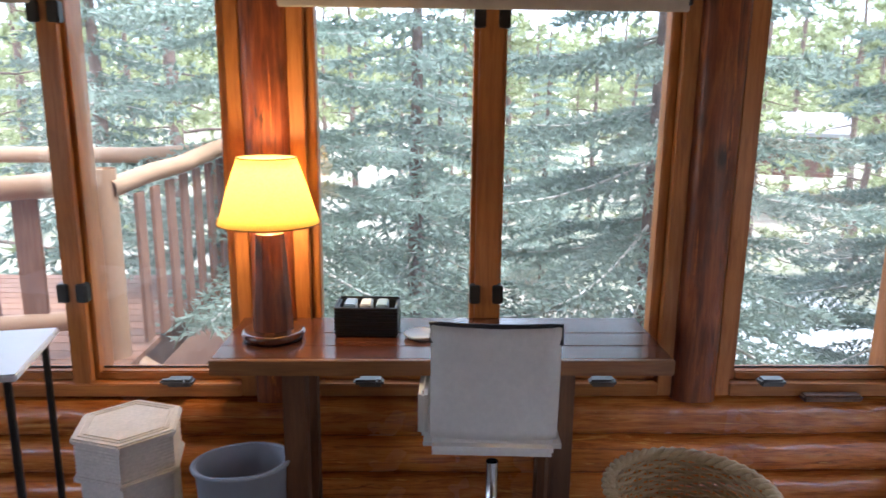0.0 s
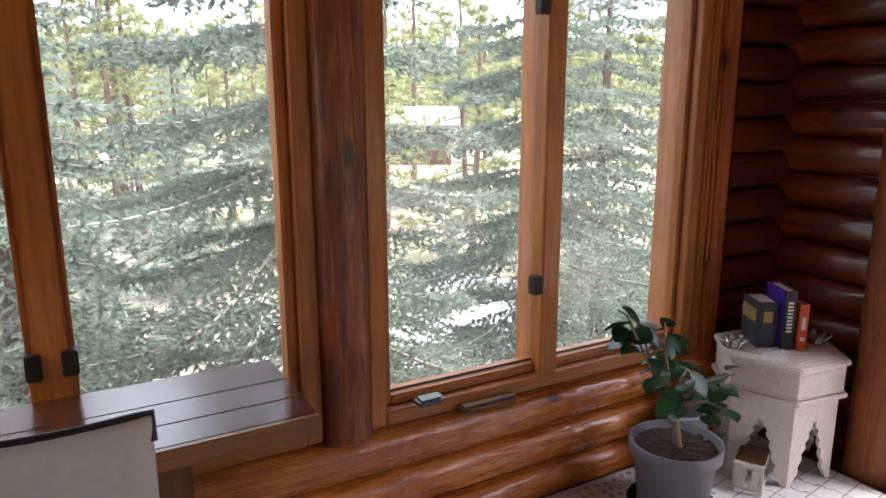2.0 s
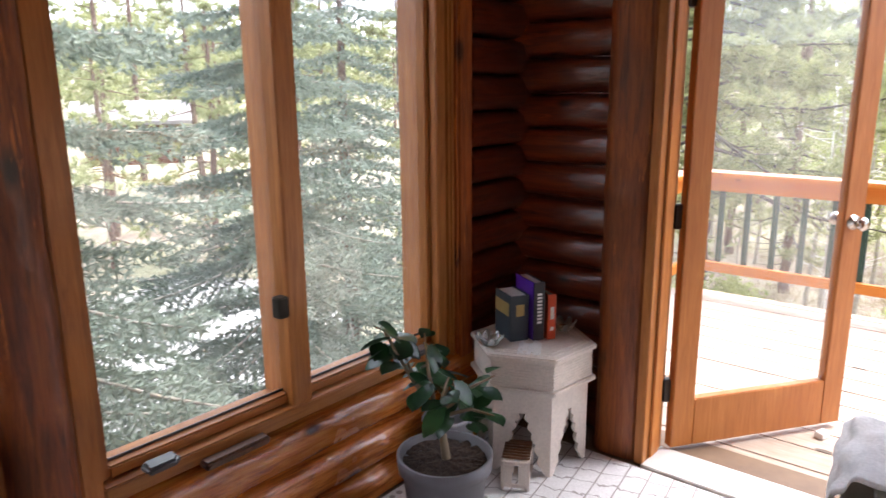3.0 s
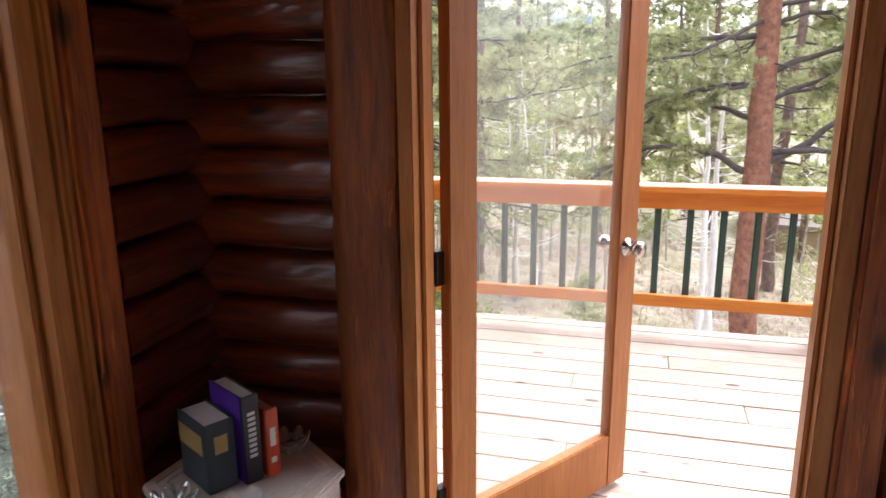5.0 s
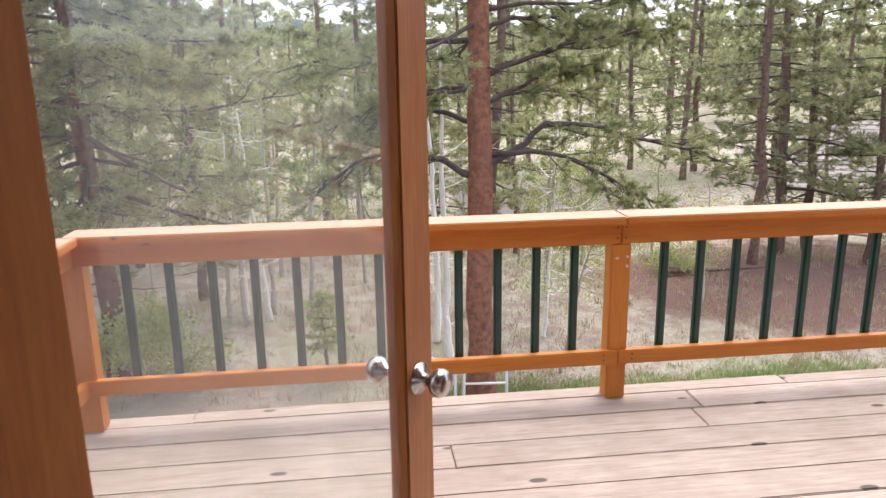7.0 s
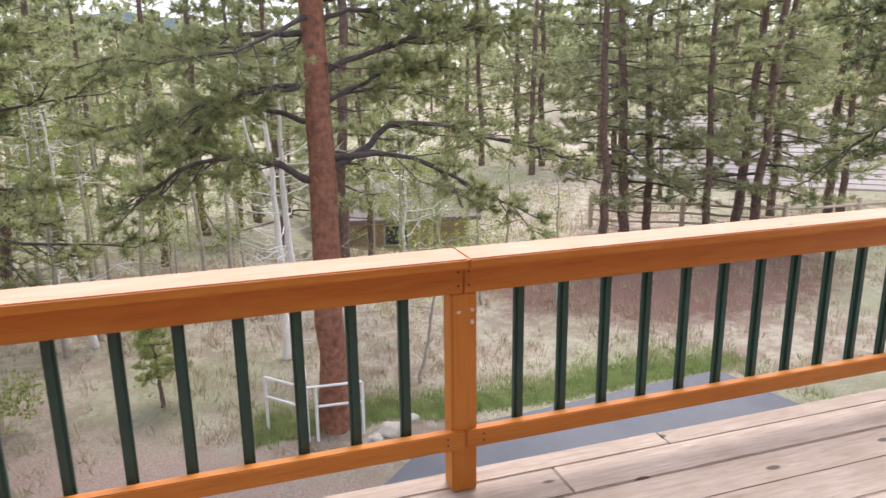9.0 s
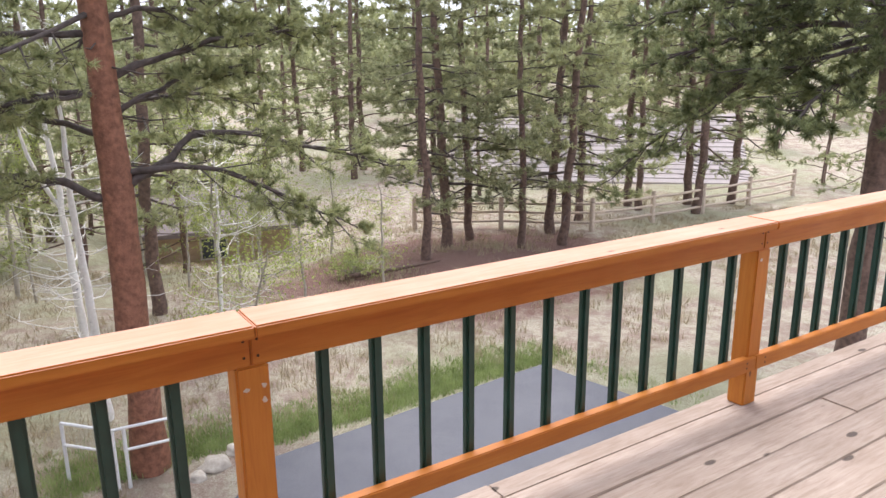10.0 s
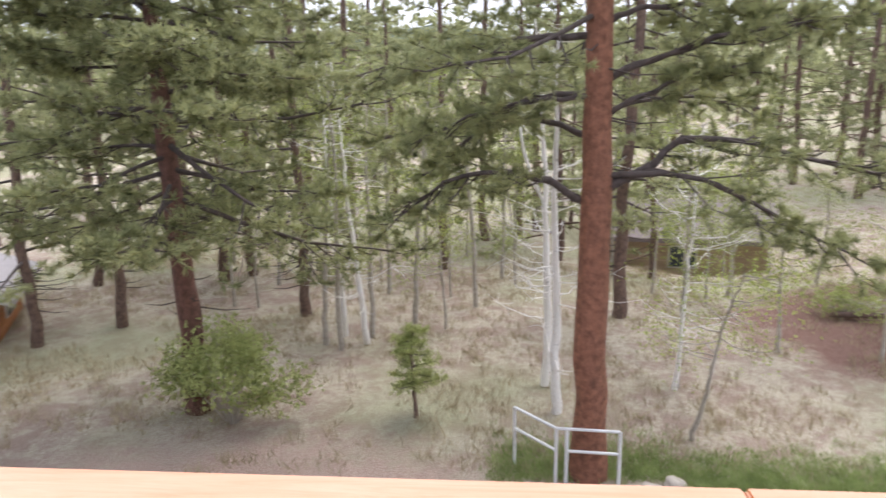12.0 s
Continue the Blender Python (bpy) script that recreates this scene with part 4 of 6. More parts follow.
def potted_plant():
    t = thing("potted_plant", pose(3.16, 2.67, 0.012), "leafy dark green shrub in a round grey pot", "plant")
    bm = bmesh.new()
    lathe(bm, [(0, 0), (0.115, 0), (0.125, 0.02), (0.15, 0.21), (0.165, 0.215), (0.168, 0.265), (0.155, 0.265), (0.148, 0.235), (0, 0.232)], 48)
    part("pot", bm, GREYPOT, t, smooth=True)
    bm = bmesh.new()
    lathe(bm, [(0, -0.0005), (0.15, -0.0005), (0.165, 0.02), (0.16, 0.021), (0.145, 0.004), (0.127, 0.003)], 40)
    part("saucer", bm, BLACK, t, "black plastic saucer", smooth=True)
    bm = bmesh.new()
    bmesh.ops.create_circle(bm, cap_ends=True, segments=40, radius=0.147)
    bmesh.ops.subdivide_edges(bm, edges=bm.edges[:], cuts=1)
    bmesh.ops.poke(bm, faces=bm.faces[:])
    bmesh.ops.subdivide_edges(bm, edges=bm.edges[:], cuts=3, use_grid_fill=True)
    for v in bm.verts:
        v.co.z = 0.24 + 0.012 * noise.noise(v.co * 40)
    part("soil", bm, SOIL, t)
    rng = np.random.default_rng(5)
    g = Geo()
    twigs = []
    g.tube([(0.01, 0, 0.235), (0.0, 0.01, 0.34), (-0.03, 0.03, 0.43)], [0.016, 0.013, 0.011], 8)
    for az, ln, rise in ((150, 0.17, 0.33), (200, 0.10, 0.34), (60, 0.08, 0.22), (330, 0.22, 0.12), (300, 0.20, 0.02), (240, 0.12, 0.16), (20, 0.16, 0.10), (165, 0.20, 0.36), (140, 0.12, 0.28)):
        a = radians(az)
        s = np.array((-0.02, 0.02, 0.40))
        e = s + (ln * math.cos(a), ln * math.sin(a), rise)
        m = (s + e) / 2 + (0.02 * math.cos(a), 0.02 * math.sin(a), 0.03)
        g.tube([s, m, e], [0.008, 0.006, 0.003], 6)
        twigs.append((s, m, e))
    mesh_object("stem", g.mesh("stem", True), BARK_STEM, t, "pale branching stem")
    for s, m, e in twigs:
        for k in range(7):
            f = rng.uniform(0.45, 1.05)
            p = (s * (1 - f) + e * f) + (0.02 * rng.standard_normal(3))
            bm = bmesh.new()
            L, Wd = rng.uniform(0.075, 0.115), rng.uniform(0.027, 0.04)
            rows = []
            for i in range(6):
                q = i / 5
                hw = Wd * math.sin(math.pi * min(1, q * 0.93 + 0.04)) ** 0.8
                zc = -0.25 * L * q * q
                rows.append([bm.verts.new((-hw, L * q, zc + 0.006)), bm.verts.new((0, L * q, zc)), bm.verts.new((hw, L * q, zc + 0.006))])
            for a, b in zip(rows, rows[1:]):
                bm.faces.new((a[0], a[1], b[1], b[0]))
                bm.faces.new((a[1], a[2], b[2], b[1]))
            bm.transform(pose(*p, rng.uniform(-50, 25), rng.uniform(-30, 30), rng.uniform(0, 360)))
            part("leaf", bm, LEAF, t, smooth=True)


potted_plant()


def tub(name, m, rx, ry, h, mat, label, category, flare=0.82, rim=0.01):
    t = thing(name, m, label, category)
    bm = bmesh.new()
    lathe(bm, [(0, 0.004), (flare, 0.004), (1.0, 1.0 * h), (1.07, 1.0 * h), (1.07, h + rim), (0.96, h + rim), (flare - 0.05, 0.02), (0, 0.02)], 40)
    for v in bm.verts:
        v.co.x *= rx
        v.co.y *= ry
    part("body", bm, mat, t, smooth=True)
    g = Geo()
    a = np.linspace(0, 2 * np.pi, 41)
    g.tube(np.stack([1.05 * rx * np.cos(a), 1.05 * ry * np.sin(a), np.full(41, h + rim)], 1), np.full(41, 0.006), 8)
    mesh_object("rim", g.mesh("rim", True), mat, t, "rolled plastic rim")
    return t


tub("waste_bin", pose(0.39, 2.635, 0.0, 0, 0, 15), 0.15, 0.11, 0.365, GREYPLASTIC, "grey plastic waste bin under the desk", "bin")
tub("plastic_tub", pose(3.42, 2.86, 0.012, 0, 0, 0), 0.115, 0.085, 0.24, GREYPLASTIC, "grey plastic tub behind the potted plant", "tub")


def basket():
    t = thing("wicker_basket", pose(1.80, 2.42, 0.012, 0, 0, 20), "round pale wicker basket on the rug", "basket")
    n = 34
    for i in range(n):
        a = 2 * math.pi * i / n
        g = Geo()
        g.tube([(0.17 * math.cos(a), 0.17 * math.sin(a), 0), (0.215 * math.cos(a), 0.215 * math.sin(a), 0.2), (0.245 * math.cos(a), 0.245 * math.sin(a), 0.36)], [0.004] * 3, 5)
        mesh_object("stake", g.mesh("stake"), WICKER, t)
    for k in range(26):
        z = 0.008 + k * 0.0138
        r = 0.17 + 0.075 * (z / 0.36) ** 0.8
        a = np.linspace(0, 2 * np.pi, 4 * n + 1)
        rr = r + 0.006 * np.cos(n / 2 * a + (k % 2) * math.pi)
        g = Geo()
        g.tube(np.stack([rr * np.cos(a), rr * np.sin(a), np.full(len(a), z)], 1), np.full(len(a), 0.0062), 5)
        mesh_object("weaver", g.mesh("weaver", True), WICKER, t)
    g = Geo()
    a = np.linspace(0, 2 * np.pi, 97)
    for q in range(3):
        g.tube(np.stack([(0.248 + 0.012 * np.cos(16 * a + q * 2.1)) * np.cos(a), (0.248 + 0.012 * np.cos(16 * a + q * 2.1)) * np.sin(a), 0.368 + 0.012 * np.sin(16 * a + q * 2.1)], 1), np.full(97, 0.011), 6)
    mesh_object("rim", g.mesh("rim", True), WICKER, t, "plaited wicker rim")
    bm = bmesh.new()
    lathe(bm, [(0, 0.004), (0.165, 0.004), (0.165, 0.014), (0, 0.014)], 32)
    part("bottom", bm, WICKER, t)


basket()


def white_table():
    t = thing("small_table", pose(-0.52, 2.62, 0, 0, 0, 12), "small white topped table with a thin metal frame", "table")
    boxed("tabletop", (-0.28, -0.22, 0.725, 0.28, 0.22, 0.748), plain("white_laminate", (0.78, 0.78, 0.80), 0.3, vary=0.03), t, bevel=0.005)
    for x in (-0.25, 0.23):
        for y in (-0.19, 0.17):
            boxed("leg", (x, y, 0, x + 0.02, y + 0.02, 0.7245), BLACK, t, bevel=0.003)
    return t


white_table()


def armchair():
    FAB = plain("beige_upholstery", (0.50, 0.45, 0.38), 0.9, vary=0.08, size=80, bumpy=0.4)
    t = thing("armchair", pose(3.40, 1.10, 0.012, 0, 0, 8), "beige upholstered armchair with a white blanket", "armchair")
    boxed("seat", (-0.26, -0.36, 0.16, 0.34, 0.20, 0.42), FAB, t, bevel=0.06)
    boxed("backrest", (-0.42, -0.38, 0.16, -0.265, 0.22, 0.80), FAB, t, bevel=0.07)
    boxed("arm", (-0.40, 0.205, 0.10, 0.36, 0.40, 0.52), FAB, t, bevel=0.075)
    boxed("arm", (-0.40, -0.54, 0.10, 0.36, -0.385, 0.52), FAB, t, bevel=0.075)
    for x in (-0.36, 0.28):
        for y in (-0.48, 0.28):
            boxed("foot", (x, y, 0, x + 0.05, y + 0.05, 0.099), DESKLEG, t, bevel=0.006)
    bm = bmesh.new()
    bmesh.ops.create_grid(bm, x_segments=44, y_segments=44, size=0.5)
    for v in bm.verts:
        u, a = v.co.x, (v.co.y + 0.5) * math.pi * 1.05
        q = 0.006 * math.sin(a * 9 + u * 7) + 0.016 * noise.noise(Vector((u * 5, a * 1.6, 2)))
        c, w = math.cos(a), math.sin(a)
        v.co = Vector((0.16 + u * 0.42 + 0.02 * noise.noise(Vector((a, 0, 1))), 0.303 - math.copysign(abs(c) ** 0.6, c) * (0.125 + q), 0.385 + abs(w) ** 0.6 * (0.16 + q) * (1 if w > 0 else -1)))
    bmesh.ops.solidify(bm, geom=bm.faces[:], thickness=0.012)
    bl = part("blanket", bm, plain("white_knit", (0.82, 0.81, 0.80), 0.95, size=90, bumpy=0.8), smooth=True)
    bl.matrix_world = pose(3.42, 1.10, 0.012, 0, 0, 8)
    tagged(bl, "white knitted blanket thrown over the armchair", "blanket")


armchair()


def roller_blind(x0, x1):
    t = thing("roller_blind", pose(0, 0, 0), "cream roller blind rolled up above the window", "blind", "roller blinds")
    CREAM = plain("cream_blind_cloth", (0.62, 0.52, 0.38), 0.7)
    bm = bmesh.new()
    lathe(bm, [(0, x0), (0.028, x0), (0.028, x1), (0, x1)], 24, pose(0, 2.965, 1.89, 0, 90, 0))
    part("roll", bm, CREAM, t, smooth=False)
    boxed("bottom_bar", (x0, 2.935, 1.832, x1, 2.95, 1.856), CREAM, t, bevel=0.004)
    boxed("cloth", (x0 + 0.003, 2.9415, 1.8565, x1 - 0.003, 2.9435, 1.91), CREAM, t, bevel=0)
    for x in (x0 - 0.012, x1 + 0.002):
        boxed("bracket", (x, 2.94, 1.855, x + 0.01, 3.018, 1.925), DARK_METAL, t, bevel=0.002)


roller_blind(0.50, 1.86)
roller_blind(-1.0, -0.30)
wedge = boxed("door_wedge", (-0.03, -0.02, 0, 0.03, 0.02, 0.03), plain("white_wedge", (0.75, 0.74, 0.72), 0.5), bevel=0.004)
wedge.matrix_world = pose(4.70, 1.78, DECK_Z + 0.002, 0, 0, -20)
tagged(wedge, "small white door stop on the deck boards", "door stop")
stopper = boxed("sill_block", (2.43, 2.965, 0.425, 2.66, 3.013, 0.452), DESKLEG, bevel=0.008)
tagged(stopper, "dark wooden block lying along the window sill", "block")

# ---- outdoors ----
BARK_RED = plain("red_pine_bark", (0.26, 0.115, 0.07), 0.9, vary=0.45, size=9, bumpy=1.0, dist=0.03)
BARK_DARK = plain("dark_bark", (0.16, 0.105, 0.082), 0.9, vary=0.45, size=9, bumpy=1.0, dist=0.03)
BARK_BROWN = plain("brown_pine_bark", (0.15, 0.075, 0.055), 0.9, vary=0.45, size=9, bumpy=1.0, dist=0.03)
LIMB = plain("grey_brown_limb_bark", (0.085, 0.066, 0.058), 0.9, vary=0.4, size=9, bumpy=1.0, dist=0.02)
BARK_TAN = plain("tan_sapling_bark", (0.42, 0.38, 0.32), 0.85, vary=0.25, size=7)


def birch_bark():
    m, nt, b = material("white_birch_bark")
    scar, _ = tex(nt, (5.0, 5.0, 14.0), size=1.6, detail=5, rough=0.65)
    fine, _ = tex(nt, size=20, detail=4)
    col = ramp(nt, fine, [(0.3, (0.74, 0.71, 0.66)), (0.7, (0.90, 0.88, 0.84))])
    col = mixc(nt, ramp(nt, scar, [(0.30, (0.9, 0.9, 0.9)), (0.37, (0, 0, 0))]), col, (0.07, 0.06, 0.055))
    nt.links.new(col, b.inputs["Base Color"])
    b.inputs["Roughness"].default_value = 0.8
    bump(nt, b, fine, 0.4, 0.004)
    return m


BARK_WHITE = birch_bark()
PINE = leafy("pine_needles", (0.10, 0.12, 0.05), (0.42, 0.435, 0.21), back=0.48, size=3.2)
PINE_PALE = leafy("pale_pine_needles", (0.17, 0.19, 0.09), (0.52, 0.53, 0.29), back=0.5, size=3.0)
# Darker copy of PINE: the backlit tree's shade is put into the colour.
PINE_SHADED = leafy("shaded_pine_needles", (0.062, 0.08, 0.034), (0.27, 0.30, 0.135), back=0.45, size=3.2)
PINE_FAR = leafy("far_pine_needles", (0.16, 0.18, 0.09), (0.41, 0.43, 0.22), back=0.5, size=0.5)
SPRUCE = leafy("blue_spruce_needles", (0.10, 0.138, 0.098), (0.34, 0.395, 0.32), back=0.42, size=1.3)
SPRING = leafy("spring_leaves", (0.20, 0.26, 0.05), (0.45, 0.51, 0.15), back=0.45, size=2)
SHRUB = leafy("shrub_leaves", (0.20, 0.245, 0.08), (0.47, 0.51, 0.21), back=0.45, size=3)
GRASS = leafy("green_grass", (0.16, 0.225, 0.065), (0.40, 0.48, 0.19), back=0.45, size=3)
STRAW = leafy("dry_grass_blades", (0.28, 0.22, 0.12), (0.55, 0.47, 0.31), back=0.3, size=2)


def unit(v):
    return v / (np.linalg.norm(v) + 1e-9)


def bough(wood_g, stations, path, r0, rng, twigs=7, twig=0.35, subs=4, tuft=3, start=0.3, fine=True):
    """A limb along a path; its twigs fork into twiglets that end in needle tufts, and leave bare wood between."""
    path = np.asarray(path, float)
    wood_g.tube(path, np.linspace(r0, r0 * 0.25, len(path)) * (1.0 if twigs < 12 else 0.5), 5, 0.08, rng)
    seg = np.linalg.norm(np.diff(path, axis=0), axis=1)
    ln = seg.sum()
    cum = np.r_[0, np.cumsum(seg)] / ln

    def at(f):
        return np.array([np.interp(f, cum, path[:, c]) for c in range(3)])

    def brush(a, b, n):
        w = unit(b - a)
        for u in np.linspace(0.55, 1.0, n):
            stations.append((a * (1 - u) + b * u, unit(w + np.array((0, 0, 0.35)))))

    for q in range(twigs + 1):
        f = min(1.0, start + (1 - start) * (q + rng.uniform(0, 1)) / twigs)
        p, d = at(f), unit(at(min(1, f + 0.05)) - at(max(0, f - 0.05)))
        side = unit(np.cross(d, (0, 0, 1))) * (1 if q % 2 else -1)
        L = twig * ln * rng.uniform(0.5, 1.15) * (1.15 - 0.5 * f)
        if q == twigs:
            w = d
        else:
            w = unit(d * rng.uniform(0.4, 1.0) + side * rng.uniform(0.4, 1.0) + np.array((0, 0, rng.uniform(-0.5, 0.3))))
        mid = p + w * L * 0.55 + np.array((0, 0, -0.05 * L))
        end = p + w * L + np.array((0, 0, rng.uniform(-0.05, 0.15) * L))
        if fine:
            wood_g.tube([p, mid, end], [r0 * 0.34, r0 * 0.22, r0 * 0.1], 3)
        brush(mid, end, tuft)
        for k in range(subs):
            u = rng.uniform(0.25, 0.98)
            o = p + (mid - p) * u / 0.55 if u < 0.55 else mid + (end - mid) * (u - 0.55) / 0.45
            l = min(0.55, max(0.12, 0.38 * L)) * rng.uniform(0.6, 1.2)
            e = o + unit(w * rng.uniform(0.2, 0.8) + rng.standard_normal(3) * (0.8, 0.8, 0.5) + np.array((0, 0, 0.12))) * l
            if fine:
                wood_g.tube([o, e], [r0 * 0.16, r0 * 0.07], 3)
            brush(o, e, tuft)


def tree(name, label, meshes, bark, limb, leaf, category, group):
    t = thing(name, pose(0, 0, 0), label, category, group)
    tk = mesh_object("trunk", meshes[0], bark, t)
    tagged(mesh_object("branchwork", meshes[1], limb, tk), kind="stuff")
    for me in meshes[3] if len(meshes) > 3 else ():
        mesh_object("limb", me, limb, tk)
    mesh_object("crown", meshes[2], leaf, t)
    return t


def pine_meshes(seed, height, low, spread, boughs, r0, count, length, width, limbs=(), twigs=7, subs=4, tuft=3, snags=0, fine=True, fan=0.75, wander=0.02):
    rng = np.random.default_rng(seed)
    tg, wg, cg, st = Geo(), Geo(), Geo(), []
    zs = np.linspace(-0.3, height, 26)
    wob = np.cumsum(rng.standard_normal((26, 2)) * wander, axis=0)
    axis = np.stack([wob[:, 0], wob[:, 1], zs], 1)
    rad = r0 * (1 - (zs / height).clip(0, 1)) ** 0.5 + 0.015
    rad[:2] *= 1.15
    tg.tube(axis, rad, 14, 0.05, rng)

    def stem(z):
        return np.array([np.interp(z, zs, axis[:, c]) for c in range(3)])

    mains = []
    for base_z, pts, r in limbs:
        o = stem(base_z)
        mg = Geo()
        path = np.array([o] + [np.array(q, float) for q in pts])
        f = np.linspace(0, len(path) - 1, 12)
        path = np.stack([np.interp(f, np.arange(len(path)), path[:, c]) for c in range(3)], 1)
        path[1:-1] = (path[:-2] + 2 * path[1:-1] + path[2:]) / 4
        mg.tube(path + np.concatenate([[[0, 0, 0]], 0.025 * rng.standard_normal((11, 3))]), np.linspace(r * 1.1, r * 0.3, 12), 8, 0.07, rng)
        mains.append(mg.mesh("limb", True))
        bough(wg, st, [o] + [np.array((q[0], q[1], q[2])) for q in pts], r, rng, 13, 0.33, subs + 1, tuft, 0.25, fine)
    for i in range(boughs):
        f = (i + rng.uniform(0, 1)) / boughs
        z = low + (height * 0.98 - low) * f
        L = spread * (1 - 0.85 * f) ** 0.7 * rng.uniform(0.6, 1.1)
        a = i * 2.4 + rng.uniform(-0.5, 0.5)
        o, d = stem(z), np.array((math.cos(a), math.sin(a), 0))
        up = rng.uniform(-0.5, 0.3) + 0.4 * f
        pts = [o, o + d * L * 0.3 + np.array((0, 0, up * L * 0.3)), o + d * L * 0.65 + np.array((0, 0, up * L * 0.5 - 0.04 * L)), o + d * L + np.array((0, 0, up * L * 0.7))]
        bough(wg, st, pts, max(0.015, 0.014 * L + 0.01), rng, twigs, 0.4, subs, tuft, 0.3, fine)
    for i in range(snags):
        z = low * rng.uniform(0.45, 1.0)
        a = rng.uniform(0, 6.28)
        o, L = stem(z), rng.uniform(0.5, 1.3)
        d = np.array((math.cos(a), math.sin(a), -0.2))
        wg.tube([o, o + d * L * 0.6, o + d * L + np.array((0, 0, 0.1))], [0.018, 0.012, 0.004], 4)
    base = np.array([p for p, _ in st])
    ways = np.array([w for _, w in st])
    cg.needles(base, ways, count, length, width, fan, rng)
    return tg.mesh("trunk", True), wg.mesh("branchwork", True), cg.mesh("crown"), mains


# the large red-barked pine in front of the deck; limbs spread along y
DZ = 5.0
BIG = [
    (DZ - 0.15, [(0.0, -0.9, DZ + 0.29), (0.15, -1.3, DZ + 0.71), (0.3, -2.4, DZ + 0.60), (0.2, -4.4, DZ + 0.05)], 0.075),
    (DZ + 0.1, [(-0.2, -0.9, DZ + 0.25), (-0.5, -1.7, DZ + 0.08), (-0.7, -2.6, DZ - 0.45), (-0.8, -3.5, DZ - 0.9)], 0.05),
    (DZ - 0.3, [(0.0, 0.7, DZ + 0.03), (-0.2, 1.2, DZ + 0.25), (-0.3, 2.0, DZ + 0.2), (-0.2, 3.0, DZ - 0.35)], 0.065),
    (DZ + 1.4, [(-0.1, 0.7, DZ + 1.35), (0.1, 1.4, DZ + 1.14), (0.3, 2.3, DZ + 0.4)], 0.055),
    (DZ + 2.2, [(0.1, 0.9, DZ + 2.2), (0.1, 2.0, DZ + 2.05), (0.0, 3.2, DZ + 1.8)], 0.055),
    (DZ + 1.5, [(-0.1, -0.9, DZ + 1.9), (-0.2, -2.0, DZ + 2.2), (-0.3, -3.4, DZ + 2.35)], 0.055),
    (DZ + 2.35, [(0.1, -0.5, DZ + 2.55), (0.2, -1.3, DZ + 2.65), (0.3, -2.8, DZ + 2.4)], 0.05),
    (DZ + 1.0, [(-0.1, -0.6, DZ + 1.3), (0.0, -1.2, DZ + 1.55), (0.1, -2.1, DZ + 1.75)], 0.045),
    (DZ + 1.3, [(-0.3, 0.9, DZ + 1.3), (-0.5, 1.7, DZ + 1.1), (-0.6, 2.6, DZ + 0.75)], 0.04),
    (DZ + 0.9, [(0.9, -0.6, DZ + 1.2), (1.8, -1.6, DZ + 1.3), (2.4, -3.2, DZ + 1.0)], 0.05),
    (DZ + 0.7, [(0.9, 0.9, DZ + 1.0), (1.6, 2.0, DZ + 0.9), (2.0, 3.6, DZ + 0.6)], 0.05),
]
big = tree("pine_tree", "tall pine with red bark and spreading limbs before the deck", pine_meshes(3, 15.0, DZ + 2.3, 4.4, 38, 0.262, 26, 0.16, 0.0075, limbs=BIG, snags=9, twigs=8, subs=5, tuft=3), BARK_RED, LIMB, PINE, "tree", "pine trees")
big.matrix_world = pose(16.62, -0.35, ground_z(16.62, -0.35))

P = [tree("pine_tree", "ponderosa pine with dark trunk and drooping green boughs", pine_meshes(20 + k, h, lo, sp, nb, r, 12, 0.22, 0.016, snags=12, twigs=5, subs=4, tuft=2, wander=0.045), BARK_DARK, LIMB, PINE_PALE, "tree", "pine trees")
     for k, (h, lo, sp, nb, r) in enumerate(((13, 2.3, 3.2, 38, 0.18), (14, 2.7, 2.8, 38, 0.155), (12, 2.0, 2.6, 34, 0.13)))]
NEAR = [tree("pine_tree", "bushy pine with brown trunk and low heavy boughs", pine_meshes(91, 12.5, 4.3, 3.9, 76, 0.215, 15, 0.2, 0.017, snags=10, twigs=8, subs=6, tuft=2), BARK_BROWN, LIMB, PINE, "tree", "pine trees")]
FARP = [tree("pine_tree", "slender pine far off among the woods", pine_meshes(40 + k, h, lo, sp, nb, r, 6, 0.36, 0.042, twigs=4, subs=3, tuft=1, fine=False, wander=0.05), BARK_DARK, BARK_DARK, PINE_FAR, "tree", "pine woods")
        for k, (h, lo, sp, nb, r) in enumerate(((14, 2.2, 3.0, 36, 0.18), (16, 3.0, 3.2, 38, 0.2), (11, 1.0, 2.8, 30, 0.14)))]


def plant_tree(kinds, k, x, y, turn, s=1.0, used=set()):
    t = kinds[k]
    m = pose(x, y, ground_z(x, y) - 0.05, 0, 0, turn)
    if id(t) not in used:
        used.add(id(t))
        t.matrix_world = m
        t.scale = (s, s, s)
        return t
    c = copy_thing(t, m)
    c.scale = (s, s, s)
    return c


SPOTS = [(24.2, 11.9, 1, 80, 0.9), (24.8, -11.0, 1, 10, 0.9), (26.5, -12.8, 0, 200, 1.0), (27.1, -14.4, 2, 120, 1.1), (24.6, -15.1, 1, 300, 0.8), (26.2, -17.8, 0, 20, 1.0),
         (24.4, -16.9, 2, 250, 1.2), (27.3, -20.2, 1, 77, 1.0), (26.9, -27.0, 0, 140, 1.0), (25.8, -29.0, 1, 10, 1.1), (24.9, -2.1, 1, 170, 1.05), (28.5, 10.5, 0, 60, 0.9), (24.9, 6.6, 2, 220, 1.0),
         (22.5, 13.5, 2, 40, 1.0)]
SIDE, FRONT = (0.91, 0.42), (-0.42, 0.91)


def out(a, b, z):
    return (SIDE[0] * a + FRONT[0] * b, SIDE[1] * a + FRONT[1] * b, z)


